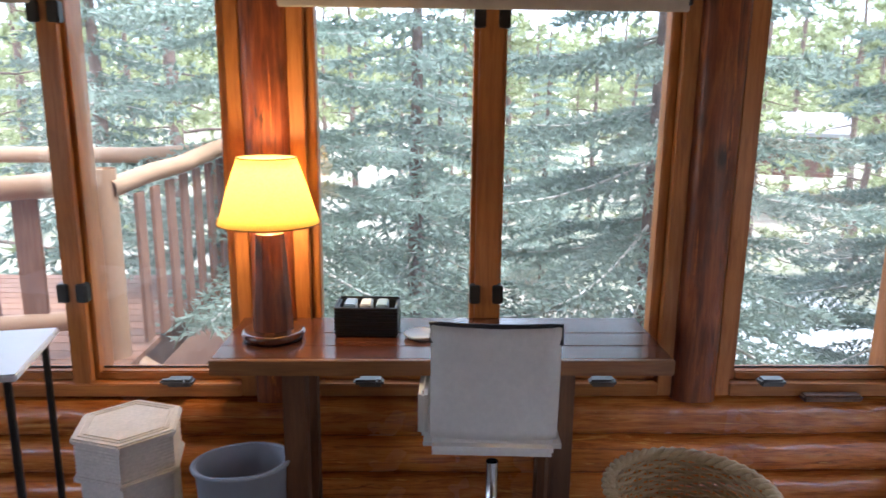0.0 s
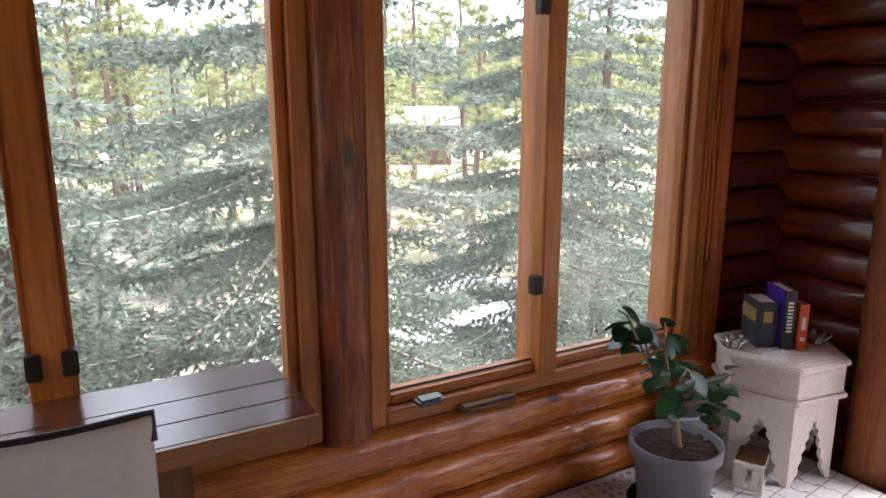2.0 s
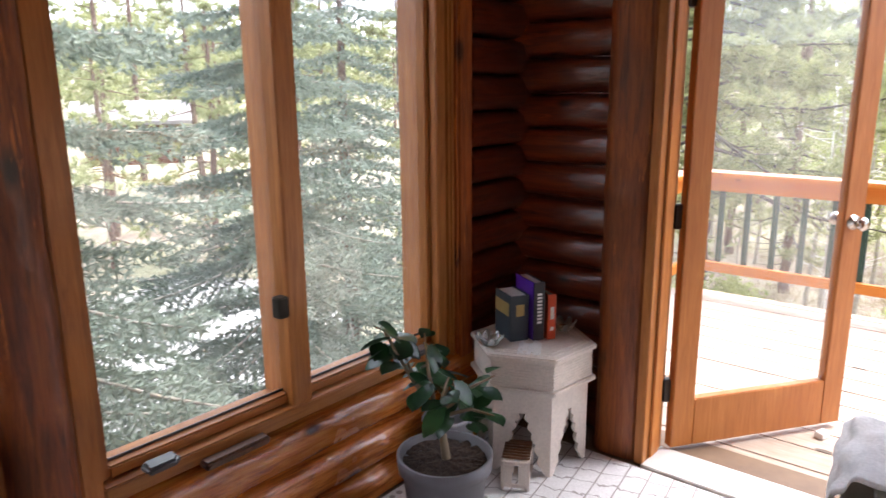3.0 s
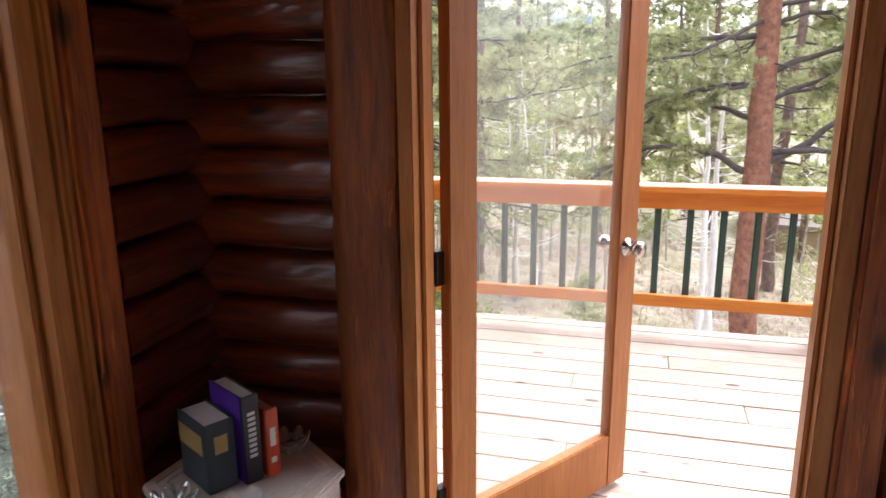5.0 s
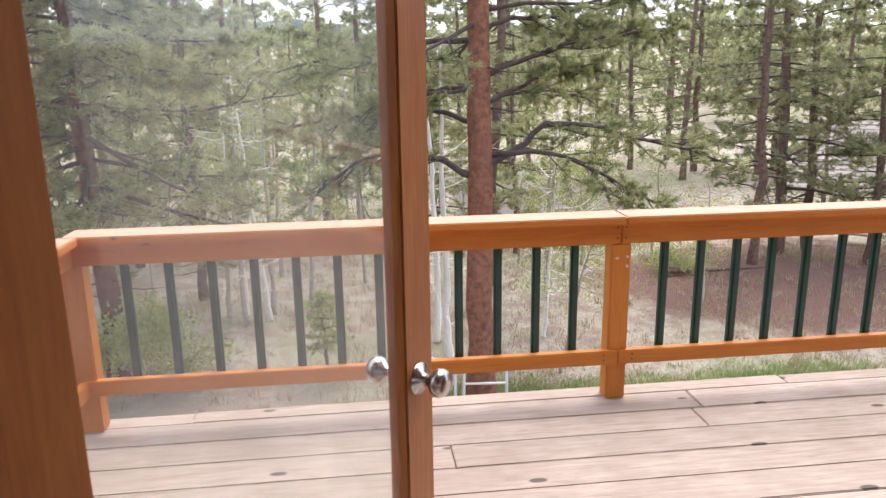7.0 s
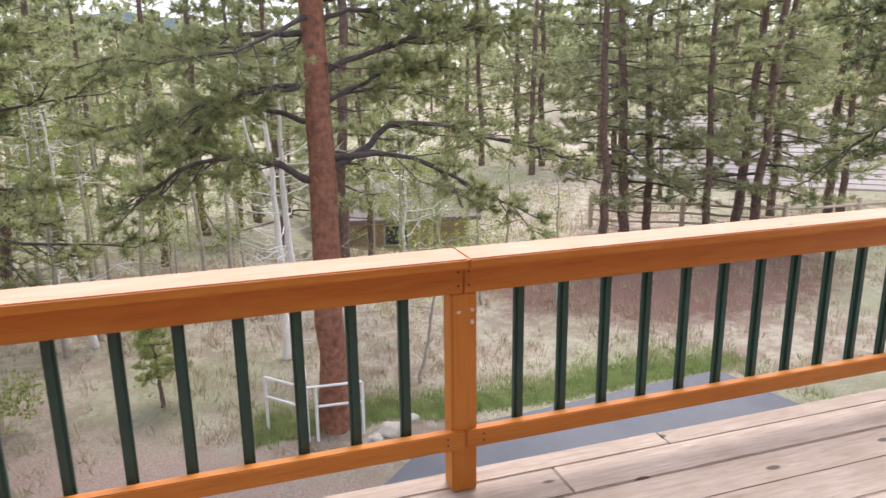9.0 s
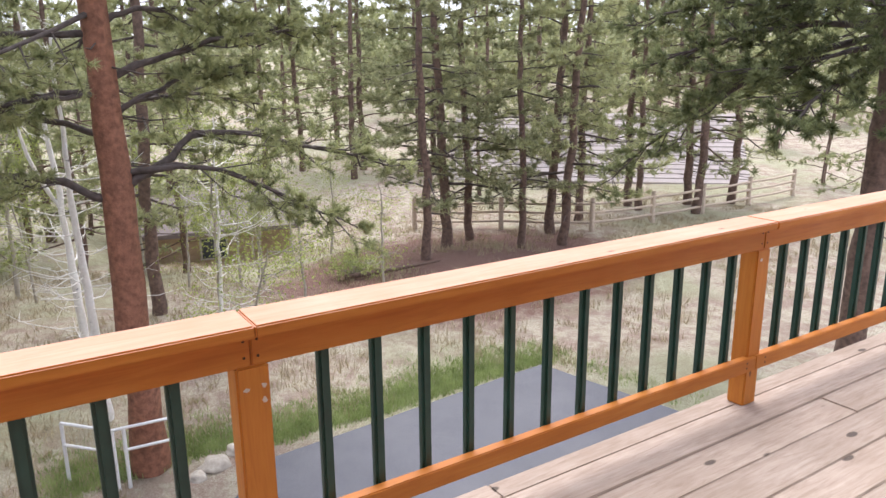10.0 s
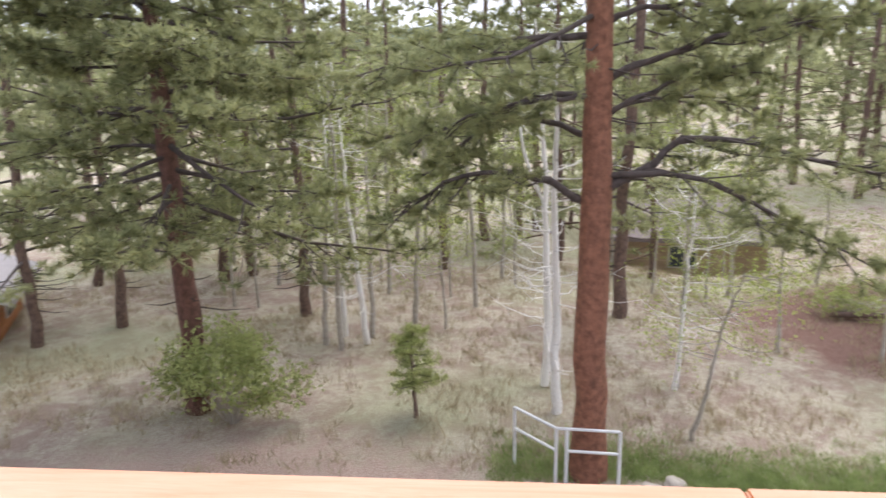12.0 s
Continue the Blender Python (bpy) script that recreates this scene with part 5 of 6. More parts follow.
HEAVY = [
    (7.1, [out(1.0, 0.2, 6.9), out(2.4, 0.3, 6.3), out(3.6, 0.2, 5.4), out(4.8, 0.0, 4.5)], 0.075),
    (7.7, [out(1.2, 0.3, 7.8), out(2.6, 0.5, 8.0), out(4.2, 0.6, 7.6)], 0.07),
    (7.3, [out(0.8, 0.8, 7.3), out(2.0, 1.4, 7.2), out(3.4, 1.6, 6.8)], 0.07),
    (6.6, [out(0.4, 0.9, 6.4), out(0.9, 1.9, 6.0), out(1.2, 2.8, 5.5)], 0.06),
    (8.2, [out(0.9, -0.4, 8.6), out(2.4, -0.6, 9.0), out(3.6, -0.6, 8.8)], 0.06),
    (8.0, [out(1.0, 0.9, 8.3), out(2.2, 1.3, 8.5), out(3.2, 1.4, 8.3)], 0.06),
    (6.9, [out(1.1, 0.6, 6.7), out(2.2, 0.9, 6.4), out(3.0, 1.0, 5.9)], 0.055),
    (6.2, [out(-0.6, 0.9, 6.0), out(-0.9, 1.9, 5.7), out(-1.0, 2.9, 5.2)], 0.06),
]
heavy = tree("pine_tree", "bushy pine with thick dark limbs reaching beside the deck", pine_meshes(92, 12.5, 6.6, 3.6, 44, 0.27, 20, 0.19, 0.014, limbs=HEAVY, snags=6, twigs=8, subs=4, tuft=3), BARK_DARK, LIMB, PINE_SHADED, "tree", "pine trees")
heavy.matrix_world = pose(11.9, -13.4, ground_z(11.9, -13.4) - 0.05)
plant_tree(NEAR, 0, 18.7, 7.3, 30, 1.0)
for x, y, k, turn, s in SPOTS:
    plant_tree(P, k, x, y, turn, s)
rng = np.random.default_rng(77)
n_far = 0
for x, y, k, turn, s in ((30.5, 3.2, 0, 10, 0.8), (33.0, -1.2, 2, 80, 1.0), (31.5, 6.8, 1, 150, 0.8), (35.5, 1.8, 2, 220, 1.1), (29.0, 9.8, 2, 300, 1.0), (37.0, 0.4, 0, 40, 0.8), (32.5, 13.5, 0, 190, 0.9), (36.5, 9.5, 1, 260, 0.9), (31.0, -4.4, 2, 120, 0.8), (27.6, 14.6, 2, 60, 1.0), (13.0, 26.5, 2, 80, 0.8), (16.0, 24.5, 2, 10, 0.9), (12.0, 33.0, 0, 60, 0.8), (18.5, 29.0, 2, 160, 1.0), (15.5, 31.5, 1, 210, 0.8), (9.5, 36.0, 2, 280, 0.9), (17.5, 14.5, 2, 40, 0.8), (20.0, 18.5, 2, 90, 0.9), (-5.0, 18.0, 0, 70, 1.0), (17.5, 21.0, 2, 250, 1.1), (-8.0, 14.0, 2, 170, 1.1), (46.0, -12.5, 0, 30, 0.9), (48.5, -16.0, 2, 110, 1.2), (44.0, -17.5, 1, 180, 0.9), (50.0, -9.5, 1, 240, 0.9), (47.0, -5.5, 2, 320, 1.2), (42.0, -21.0, 2, 60, 1.0), (52.0, -20.0, 0, 130, 1.0), (45.0, -24.0, 0, 280, 1.0)):
    plant_tree(FARP, k, x, y, turn, s)
while n_far < 86:
    a, d = rng.uniform(-65, 125), 33 + 45 * rng.uniform() ** 1.3
    x, y = 5 + d * math.cos(radians(a)), 1 + d * math.sin(radians(a))
    if (-34 < a < -20 and d < 44) or (60 < a < 85 and d < 40) or (-20 < a < -9 and d < 40):
        continue
    plant_tree(FARP, n_far % 3, x, y, rng.uniform(0, 360), rng.uniform(0.65, 1.05))
    n_far += 1


def spruce_meshes(seed, height, spread, whorls, per, step=0.06, gap=0.12, count=8, length=0.078, width=0.0115):
    rng = np.random.default_rng(seed)
    tg, wg, cg = Geo(), Geo(), Geo()
    tg.tube([(0, 0, -0.3), (0.03, 0, height * 0.5), (0, 0.02, height)], [0.15, 0.09, 0.01], 10, 0.05, rng)
    base, way = [], []
    for i in range(whorls):
        f = i / whorls
        z = height * (0.06 + 0.93 * f)
        for j in range(per):
            a = j * 2 * math.pi / per + i * 0.8 + rng.uniform(-0.3, 0.3)
            L = spread * (1 - f) ** 0.8 * rng.uniform(0.65, 1.15) + 0.15
            d = np.array((math.cos(a), math.sin(a), 0))
            s = np.array((-d[1], d[0], 0))
            zz = z + rng.uniform(-0.1, 0.1)
            t = np.linspace(0, 1, 6)
            pts = np.array((0, 0, zz)) + t[:, None] * d * L + np.array((0, 0, 1)) * (-0.30 * L * t + 0.16 * L * t ** 2.5)[:, None]
            wg.tube(pts, 0.009 * L * (1 - 0.85 * t) + 0.003, 5)
            for q in np.arange(0.12, 1.02, gap / max(L, 0.4)):
                p = np.array([np.interp(q, t, pts[:, c]) for c in range(3)])
                for sg in (-1, 1):
                    tl = (0.5 * L * (1.02 - q) + 0.14) * rng.uniform(0.7, 1.2)
                    w = unit(d * 0.8 + sg * s * 0.7 + np.array((0, 0, rng.uniform(-0.3, -0.05))))
                    u = np.arange(0.0, tl, step)
                    base.append(p + u[:, None] * w + np.array((0, 0, -1)) * (0.12 * u ** 2 / max(tl, 0.1))[:, None])
                    way.append(np.repeat(w[None], len(u), 0))
    base, way = np.concatenate(base), np.concatenate(way)
    cg.needles(base, way, count, length, width, 0.8, rng)
    return tg.mesh("trunk", True), wg.mesh("branchwork", True), cg.mesh("crown")


s1 = tree("spruce_tree", "blue spruce with layered drooping boughs close to the windows", spruce_meshes(8, 9.5, 2.4, 19, 6), BARK_DARK, BARK_TAN, SPRUCE, "tree", "blue spruces")
s1.matrix_world = pose(2.75, 5.9, -4.2)
for x, y, z, r, s in ((5.7, 7.0, -4.9, 70, 1.0), (-0.3, 6.45, -4.4, 200, 1.0)):
    c = copy_thing(s1, pose(x, y, z, 0, 0, r))
    c.scale = (s, s, s)
s2 = tree("spruce_tree", "blue spruce standing beyond the nearer spruces", spruce_meshes(9, 9.5, 2.3, 26, 6, 0.12, 0.2, 5, 0.12, 0.02), BARK_DARK, BARK_TAN, SPRUCE, "tree", "blue spruces")
s2.matrix_world = pose(9.3, 9.8, -4.7, 0, 0, 130)
for x, y, z, r, s in ((-3.5, 10.5, -4.8, 20, 1.1), (0.9, 8.3, -4.7, 250, 1.0), (1.4, 19.5, -4.9, 60, 0.95), (5.2, 25.0, -4.8, 140, 0.9), (9.8, 28.0, -4.8, 220, 0.95)):
    copy_thing(s2, pose(x, y, z, 0, 0, r)).scale = (s, s, s)


def far_woods():
    """Wooded hillsides beyond single trees: crowns of large needle sprays, past counting."""
    rng = np.random.default_rng(31)
    g = Geo()
    n = 1500
    a, d = rng.uniform(-75, 130, n), rng.uniform(72, 165, n)
    base, way = [], []
    for k in range(n):
        x, y = 5 + d[k] * math.cos(radians(a[k])), 1 + d[k] * math.sin(radians(a[k]))
        h = rng.uniform(8, 14)
        z0 = ground_z(x, y)
        f = rng.uniform(0.08, 1, 26)
        w = 2.3 * (1.05 - f)
        th = rng.uniform(0, 6.28, 26)
        base.append(np.stack([x + w * np.cos(th), y + w * np.sin(th), z0 + h * f], 1))
        way.append(np.stack([np.cos(th), np.sin(th), np.full(26, -0.1)], 1))
    g.needles(np.concatenate(base), np.concatenate(way), 4, 1.1, 0.24, 0.6, rng)
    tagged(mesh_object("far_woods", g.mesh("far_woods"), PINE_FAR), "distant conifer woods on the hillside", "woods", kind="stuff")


far_woods()


def ridge():
    """A long wooded ridge on the horizon; distance haze is put into its blue colour."""
    az = np.linspace(-80, 150, 120)
    n = len(az)
    x, y = 5 + 385 * np.cos(np.radians(az)), 385 * np.sin(np.radians(az))
    top = 19 + 8 * np.sin(az * 0.09 + 1.0) + 4 * np.sin(az * 0.31) + 1.2 * np.sin(az * 1.7)
    g = Geo()
    i = np.arange(n - 1)
    for k, (z0, z1, back) in enumerate(((np.full(n, -8.0), top, 0.97), (top, np.full(n, -8.0), 1.03))):
        a = np.stack([x * (back if k == 0 else 1.0), y * (back if k == 0 else 1.0), z0], 1)
        b = np.stack([x * (1.0 if k == 0 else back), y * (1.0 if k == 0 else back), z1], 1)
        g.add(np.concatenate([a, b]), np.concatenate([np.stack([i, i + 1, i + 1 + n], 1), np.stack([i, i + 1 + n, i + n], 1)]))
    tagged(mesh_object("backdrop", g.mesh("backdrop"), plain("haze_tinted_woods", (0.17, 0.22, 0.23), 1.0, size=0.15, vary=0.2)), "wooded ridge on the horizon with haze in its colour", "hill", kind="structure")


ridge()


def birch(x, y, h, seed, lean, group="birches", leaves=True, r=0.085, fork=0.0):
    """A slim pale tree: wandering trunk, a fork high up, thin limbs that sag and lift, and finer twigs on them."""
    rng = np.random.default_rng(seed)
    wg, tw, lg = Geo(), Geo(), Geo()
    zs = np.linspace(-0.2, h, 22)
    f = (zs.clip(0) / h)[:, None]
    wob = np.cumsum(rng.standard_normal((22, 2)) * 0.022, axis=0)
    ax = np.concatenate([np.array([lean]) * f ** 1.4 + wob, zs[:, None]], 1)
    wg.tube(ax, r * (1 - 0.82 * f[:, 0]) * (1 + 0.05 * np.sin(zs * 5.0)), 10, 0.05, rng)
    if fork:
        o = np.array([np.interp(h * 0.52, zs, ax[:, c]) for c in range(3)])
        q = np.linspace(0, 1, 8)[:, None]
        wg.tube(o + q * np.array((0.1, fork, h * 0.36)) + np.sin(q * math.pi) * np.array((0, fork * 0.45, -0.1)), r * (0.5 - 0.4 * q[:, 0]), 8, 0.05, rng)
    tips = []
    for i in range(16 if leaves else 30):
        g = rng.uniform(0.3 if leaves else 0.14, 0.98)
        o = np.array([np.interp(g * h, zs, ax[:, c]) for c in range(3)])
        a, L = rng.uniform(0, 6.28), rng.uniform(0.5, 1.6) * (1.15 - 0.5 * g)
        d = np.array((math.cos(a), math.sin(a), 0))
        sag = rng.uniform(-0.3, 0.25)
        q = np.linspace(0, 1, 7)[:, None]
        limb = o + d * L * q + np.array((0, 0, L)) * (sag * q + (0.35 - sag * 0.5) * q ** 2.5) + np.cumsum(rng.standard_normal((7, 3)) * 0.022, axis=0) * (q > 0)
        rr = rng.uniform(0.010, 0.019) if not leaves else 0.014
        tw.tube(limb, rr * (1 - 0.8 * q[:, 0]), 5)
        for _ in range(3 if leaves else 5):
            u = rng.integers(2, 6)
            e = limb[u] + (d * rng.uniform(0.1, 0.5) + rng.standard_normal(3) * (0.5, 0.5, 0.25)) * L * 0.35
            m = (limb[u] + e) / 2 + 0.03 * rng.standard_normal(3)
            tw.tube([limb[u], m, e], [rr * 0.45, rr * 0.35, rr * 0.15], 3)
            tips.append(e)
        tips.append(limb[-1])
    t = thing("birch_tree", pose(x, y, ground_z(x, y)), "slender white-barked tree with bare pale twigs" if not leaves else "slender pale tree with fresh yellow green leaves", "tree", group)
    tk = mesh_object("trunk", wg.mesh("trunk", True), BARK_TAN if leaves else BARK_WHITE, t)
    tagged(mesh_object("branchwork", tw.mesh("branchwork", True), BARK_TAN if leaves else BARK_WHITE, tk), kind="stuff")
    if leaves:
        tips = np.array(tips)
        b = np.repeat(tips, 22, 0) + 0.22 * rng.standard_normal((len(tips) * 22, 3))
        lg.needles(b, rng.standard_normal(b.shape), 2, 0.05, 0.018, 0.6, rng)
        mesh_object("crown", lg.mesh("crown"), SPRING, t)


birch(20.1, 0.17, 7.6, 301, (0.1, 0.35), leaves=False, r=0.10, fork=0.5)
birch(18.95, -0.03, 7.4, 302, (-0.1, -0.05), leaves=False, r=0.105)
birch(22.6, 4.5, 7.0, 303, (0.2, 0.6), leaves=False, r=0.085)
birch(23.2, 5.2, 7.2, 304, (0.1, 0.5), leaves=False, r=0.08)
birch(19.95, -2.6, 5.6, 305, (0.1, -0.3), leaves=False, r=0.055)
for k, (x, y, h) in enumerate(((22.2, 5.1, 7), (23.0, 4.4, 6.5), (22.6, 5.6, 6.2), (24.0, 3.4, 7), (20.1, -2.7, 5.0), (18.0, -2.5, 3.4), (25.5, 1.8, 7), (23.5, -3.6, 5.5), (22.0, -5.5, 4), (26, 7, 7), (27, 4.6, 7), (21.5, -7.5, 3.5), (27.5, -6.0, 6), (29, 1.0, 6), (31, -3.0, 5.5), (28, 8.5, 6.5), (32, 4.0, 6), (30.5, 11, 6), (33, -7.5, 5), (29.5, -9.5, 4.5), (26.2, -5.0, 4), (34, 0.5, 6), (25.8, 9.2, 5.5), (36, 8, 6), (35, -4, 5))):
    birch(x, y, h, 310 + k, (rnd(-0.5, 0.5), rnd(-0.5, 0.5)), group="saplings", leaves=True, r=0.05 if h < 6 else 0.075)


for k, (x, y, h) in enumerate(((26.5, 2.6, 5.5), (28.2, 0.6, 5.0), (27.4, -3.6, 5.5), (29.5, -2.0, 5.0), (30.0, 5.4, 6.0), (25.6, 8.4, 5.0), (28.8, 7.6, 6.0), (31.0, -8.5, 5.0), (32.5, 2.4, 6.0), (26.0, -5.6, 4.5), (34.0, -3.8, 5.5), (23.4, 2.5, 4.0))):
    birch(x, y, h, 350 + k, (rnd(-0.4, 0.4), rnd(-0.4, 0.4)), group="saplings", leaves=True, r=0.04)


def bush(x, y, w, h, seed, mat, label, count=420, leaf=0.05):
    rng = np.random.default_rng(seed)
    wg, lg = Geo(), Geo()
    st = []
    for i in range(26):
        a, q = rng.uniform(0, 6.28), rng.uniform(0.2, 1)
        e = np.array((w * q * math.cos(a), w * q * math.sin(a), h * rng.uniform(0.5, 1) * (1.15 - 0.6 * q)))
        wg.tube([(0.04 * math.cos(a), 0.04 * math.sin(a), -0.05), e * 0.55 + np.array((0, 0, 0.12 * h)), e], [0.02, 0.012, 0.004], 4)
        st.append(e + 0.16 * w * rng.standard_normal((count // 26, 3)))
    b = np.concatenate(st)
    lg.needles(b, rng.standard_normal(b.shape) + (0, 0, 0.6), 6, leaf * 2, leaf * 0.4, 0.8, rng)
    t = thing("shrub", pose(x, y, ground_z(x, y)), label, "shrub", "shrubs")
    mesh_object("stemwork", wg.mesh("stemwork"), BARK_TAN, t)
    mesh_object("crown", lg.mesh("crown"), mat, t)


bush(18.2, 6.4, 1.3, 1.8, 401, SHRUB, "rounded grey green shrub beside a pine trunk", 2600)
bush(24.5, -8.0, 0.8, 0.7, 403, SHRUB, "low green shrub on the slope")
sap = tree("young_spruce", "young conifer sapling in dry grass", pine_meshes(44, 1.9, 0.6, 0.55, 26, 0.03, 9, 0.09, 0.006, twigs=6, subs=3, tuft=2), BARK_DARK, LIMB, SHRUB, "tree", "saplings")
sap.matrix_world = pose(18.5, 2.75, ground_z(18.5, 2.75))
sap.scale = (1, 1, 1)


# driveway and grass
def sheet(name, pts, lift, mat, label, category, thick=0.05):
    bm = bmesh.new()
    vs = [bm.verts.new((x, y, 0)) for x, y in pts]
    f = bm.faces.new(vs)
    bmesh.ops.triangulate(bm, faces=[f])
    bmesh.ops.subdivide_edges(bm, edges=bm.edges[:], cuts=11, use_grid_fill=True)
    for v in bm.verts:
        v.co.z = ground_z(v.co.x, v.co.y) + lift
    ex = bmesh.ops.extrude_face_region(bm, geom=bm.faces[:])
    for e in ex["geom"]:
        if isinstance(e, bmesh.types.BMVert):
            e.co.z += thick
    return tagged(part(name, bm, mat), label, category, kind="structure")


def asphalt():
    m, nt, b = material("grey_asphalt")
    f, _ = tex(nt, size=90, detail=4)
    g, _ = tex(nt, size=0.7, detail=4)
    col = ramp(nt, f, [(0.3, (0.075, 0.078, 0.09)), (0.7, (0.15, 0.153, 0.168))])
    col = mixc(nt, ramp(nt, g, [(0.4, (0, 0, 0)), (0.7, (0.4, 0.4, 0.4))]), col, (0.18, 0.18, 0.19))
    nt.links.new(col, b.inputs["Base Color"])
    b.inputs["Roughness"].default_value = 0.85
    bump(nt, b, f, 0.5, 0.01)
    return m


ASPHALT = asphalt()
sheet("driveway", [(16.15, -8.75), (15.95, -5.0), (15.7, -2.2), (14.2, -0.6), (11.5, 0.3), (6.8, 0.6), (4.6, 0.6), (4.6, -10.6), (8.0, -10.2), (11.8, -9.6)], 0.01, ASPHALT, "grey asphalt driveway below the deck", "driveway")
sheet("road", [(5.0, 12.4), (9.5, 11.6), (14.0, 14.6), (16.5, 19.0), (14.5, 23.6), (10.5, 23.4), (6.2, 20.6), (4.4, 16.0)], 0.01, plain("pale_gravel", (0.36, 0.345, 0.335), 0.95, vary=0.3, size=30, bumpy=0.8), "pale gravel road beyond the spruces", "road")


def blades(name, spots, per, length, width, mat, label, seed):
    rng = np.random.default_rng(seed)
    g = Geo()
    b = np.array([(x, y, ground_z(x, y)) for x, y in spots])
    b = np.repeat(b, per, 0) + rng.standard_normal((len(b) * per, 3)) * (0.10, 0.10, 0.0)
    g.needles(b, np.repeat([[0, 0, 1.0]], len(b), 0), 1, length, width, 0.38, rng)
    return tagged(mesh_object(name, g.mesh(name), mat), label, "grass", kind="stuff")


rng = np.random.default_rng(9)
strip = []
while len(strip) < 2600:
    y = rng.uniform(-9.6, 1.2)
    x = 16.25 + abs(rng.standard_normal()) * 0.62 + (0.3 if y > -2 else 0)
    if y < -8.9 and rng.uniform() < 0.6:
        x = rng.uniform(13.0, 17.5)
        y = -9.6 + 0.25 * rng.standard_normal() - (16 - x) * 0.12
    strip.append((x, y))
blades("green_grass", strip, 9, 0.15, 0.009, GRASS, "fresh green grass along the driveway edge", 5)
dry = [(x, y) for x, y in zip(rng.uniform(15.5, 34, 11000), rng.uniform(-30, 18, 11000)) if not (x < 16.6 and -9 < y < 0) and noise.noise(Vector((x * 0.4, y * 0.4, 3.0))) + 0.6 * noise.noise(Vector((x * 1.3, y * 1.3, 5.0))) > -0.08]
blades("dry_grass", dry[:7500], 7, 0.26, 0.010, STRAW, "dry straw coloured grass tufts on the slope", 6)


def pipe_rail():
    t = thing("pipe_railing", pose(0, 0, 0), "white painted pipe railing at a path below", "railing")
    WHITE = plain("white_gloss_paint", (0.76, 0.77, 0.75), 0.4, vary=0.06)
    z = -4.95
    runs = [((17.02, 0.83), (16.28, 0.17)), ((16.28, 0.17), (16.27, 0.0)), ((16.27, 0.0), (16.2, -0.84))]
    h = 0.98
    for k, (a, b) in enumerate(runs):
        for hh in (h, h * 0.6):
            if k == 1 and hh < h:
                continue
            g = Geo()
            g.tube([(*a, z + hh), ((a[0] + b[0]) / 2, (a[1] + b[1]) / 2, z + hh), (*b, z + hh)], [0.026] * 3, 10)
            mesh_object("bar", g.mesh("bar", True), WHITE, t)
    for x, y in ((17.02, 0.83), (16.28, 0.17), (16.27, 0.0), (16.2, -0.84)):
        g = Geo()
        g.tube([(x, y, z - 0.2), (x, y, z + 0.5), (x, y, z + h)], [0.03] * 3, 10)
        mesh_object("upright", g.mesh("upright", True), WHITE, t)


pipe_rail()


def rock(x, y, s, seed):
    rng = np.random.default_rng(seed)
    bm = bmesh.new()
    bmesh.ops.create_icosphere(bm, subdivisions=3, radius=s)
    for v in bm.verts:
        v.co *= 1 + 0.35 * noise.noise(v.co * (1.6 / s) + Vector((seed, 0, 0)))
        v.co.z *= 0.6
    r = part("rock", bm, plain("tan_stone", (0.42, 0.38, 0.32), 0.9, vary=0.3, size=6, bumpy=0.8), smooth=True)
    r.location = (x, y, ground_z(x, y))
    tagged(r, "tan field stone half buried in the bank", "rock", "field stones")


for k, (x, y, s) in enumerate(((16.1, -1.35, 0.26), (16.4, -1.8, 0.2), (15.9, -1.0, 0.16))):
    rock(x, y, s, 500 + k)
g = Geo()
g.tube([(24.2, -7.6, ground_z(24.2, -7.6) + 0.1), (23.6, -9.0, ground_z(23.6, -9) + 0.16), (23.7, -10.8, ground_z(23.7, -10.8) + 0.12)], [0.09, 0.07, 0.03], 7)
tagged(mesh_object("fallen_branch", g.mesh("fallen_branch", True), BARK_DARK), "fallen grey branch lying on the slope", "branch")


def rail_fence():
    FW = plain("grey_split_wood", (0.55, 0.45, 0.355), 0.9, vary=0.25, bumpy=0.5)
    t = thing("rail_fence", pose(0, 0, 0), "weathered split rail fence on the far slope", "fence")
    line = [(30.6, -13.9), (28.0, -16.6), (25.4, -19.3), (25.1, -22.6), (25.0, -25.8), (25.0, -29.2), (25.1, -33.0)]
    for x, y in line:
        g = Geo()
        z = ground_z(x, y)
        g.tube([(x, y, z - 0.3), (x + 0.02, y, z + 0.7), (x, y, z + 1.35)], [0.12, 0.11, 0.1], 7)
        mesh_object("post", g.mesh("post", True), FW, t)
    for a, b in zip(line, line[1:]):
        for h in (0.35, 0.75, 1.12):
            g = Geo()
            g.tube([(*a, ground_z(*a) + h), ((a[0] + b[0]) / 2, (a[1] + b[1]) / 2, (ground_z(*a) + ground_z(*b)) / 2 + h - 0.04), (*b, ground_z(*b) + h)], [0.06, 0.055, 0.06], 6)
            mesh_object("rail", g.mesh("rail", True), FW, t)


rail_fence()


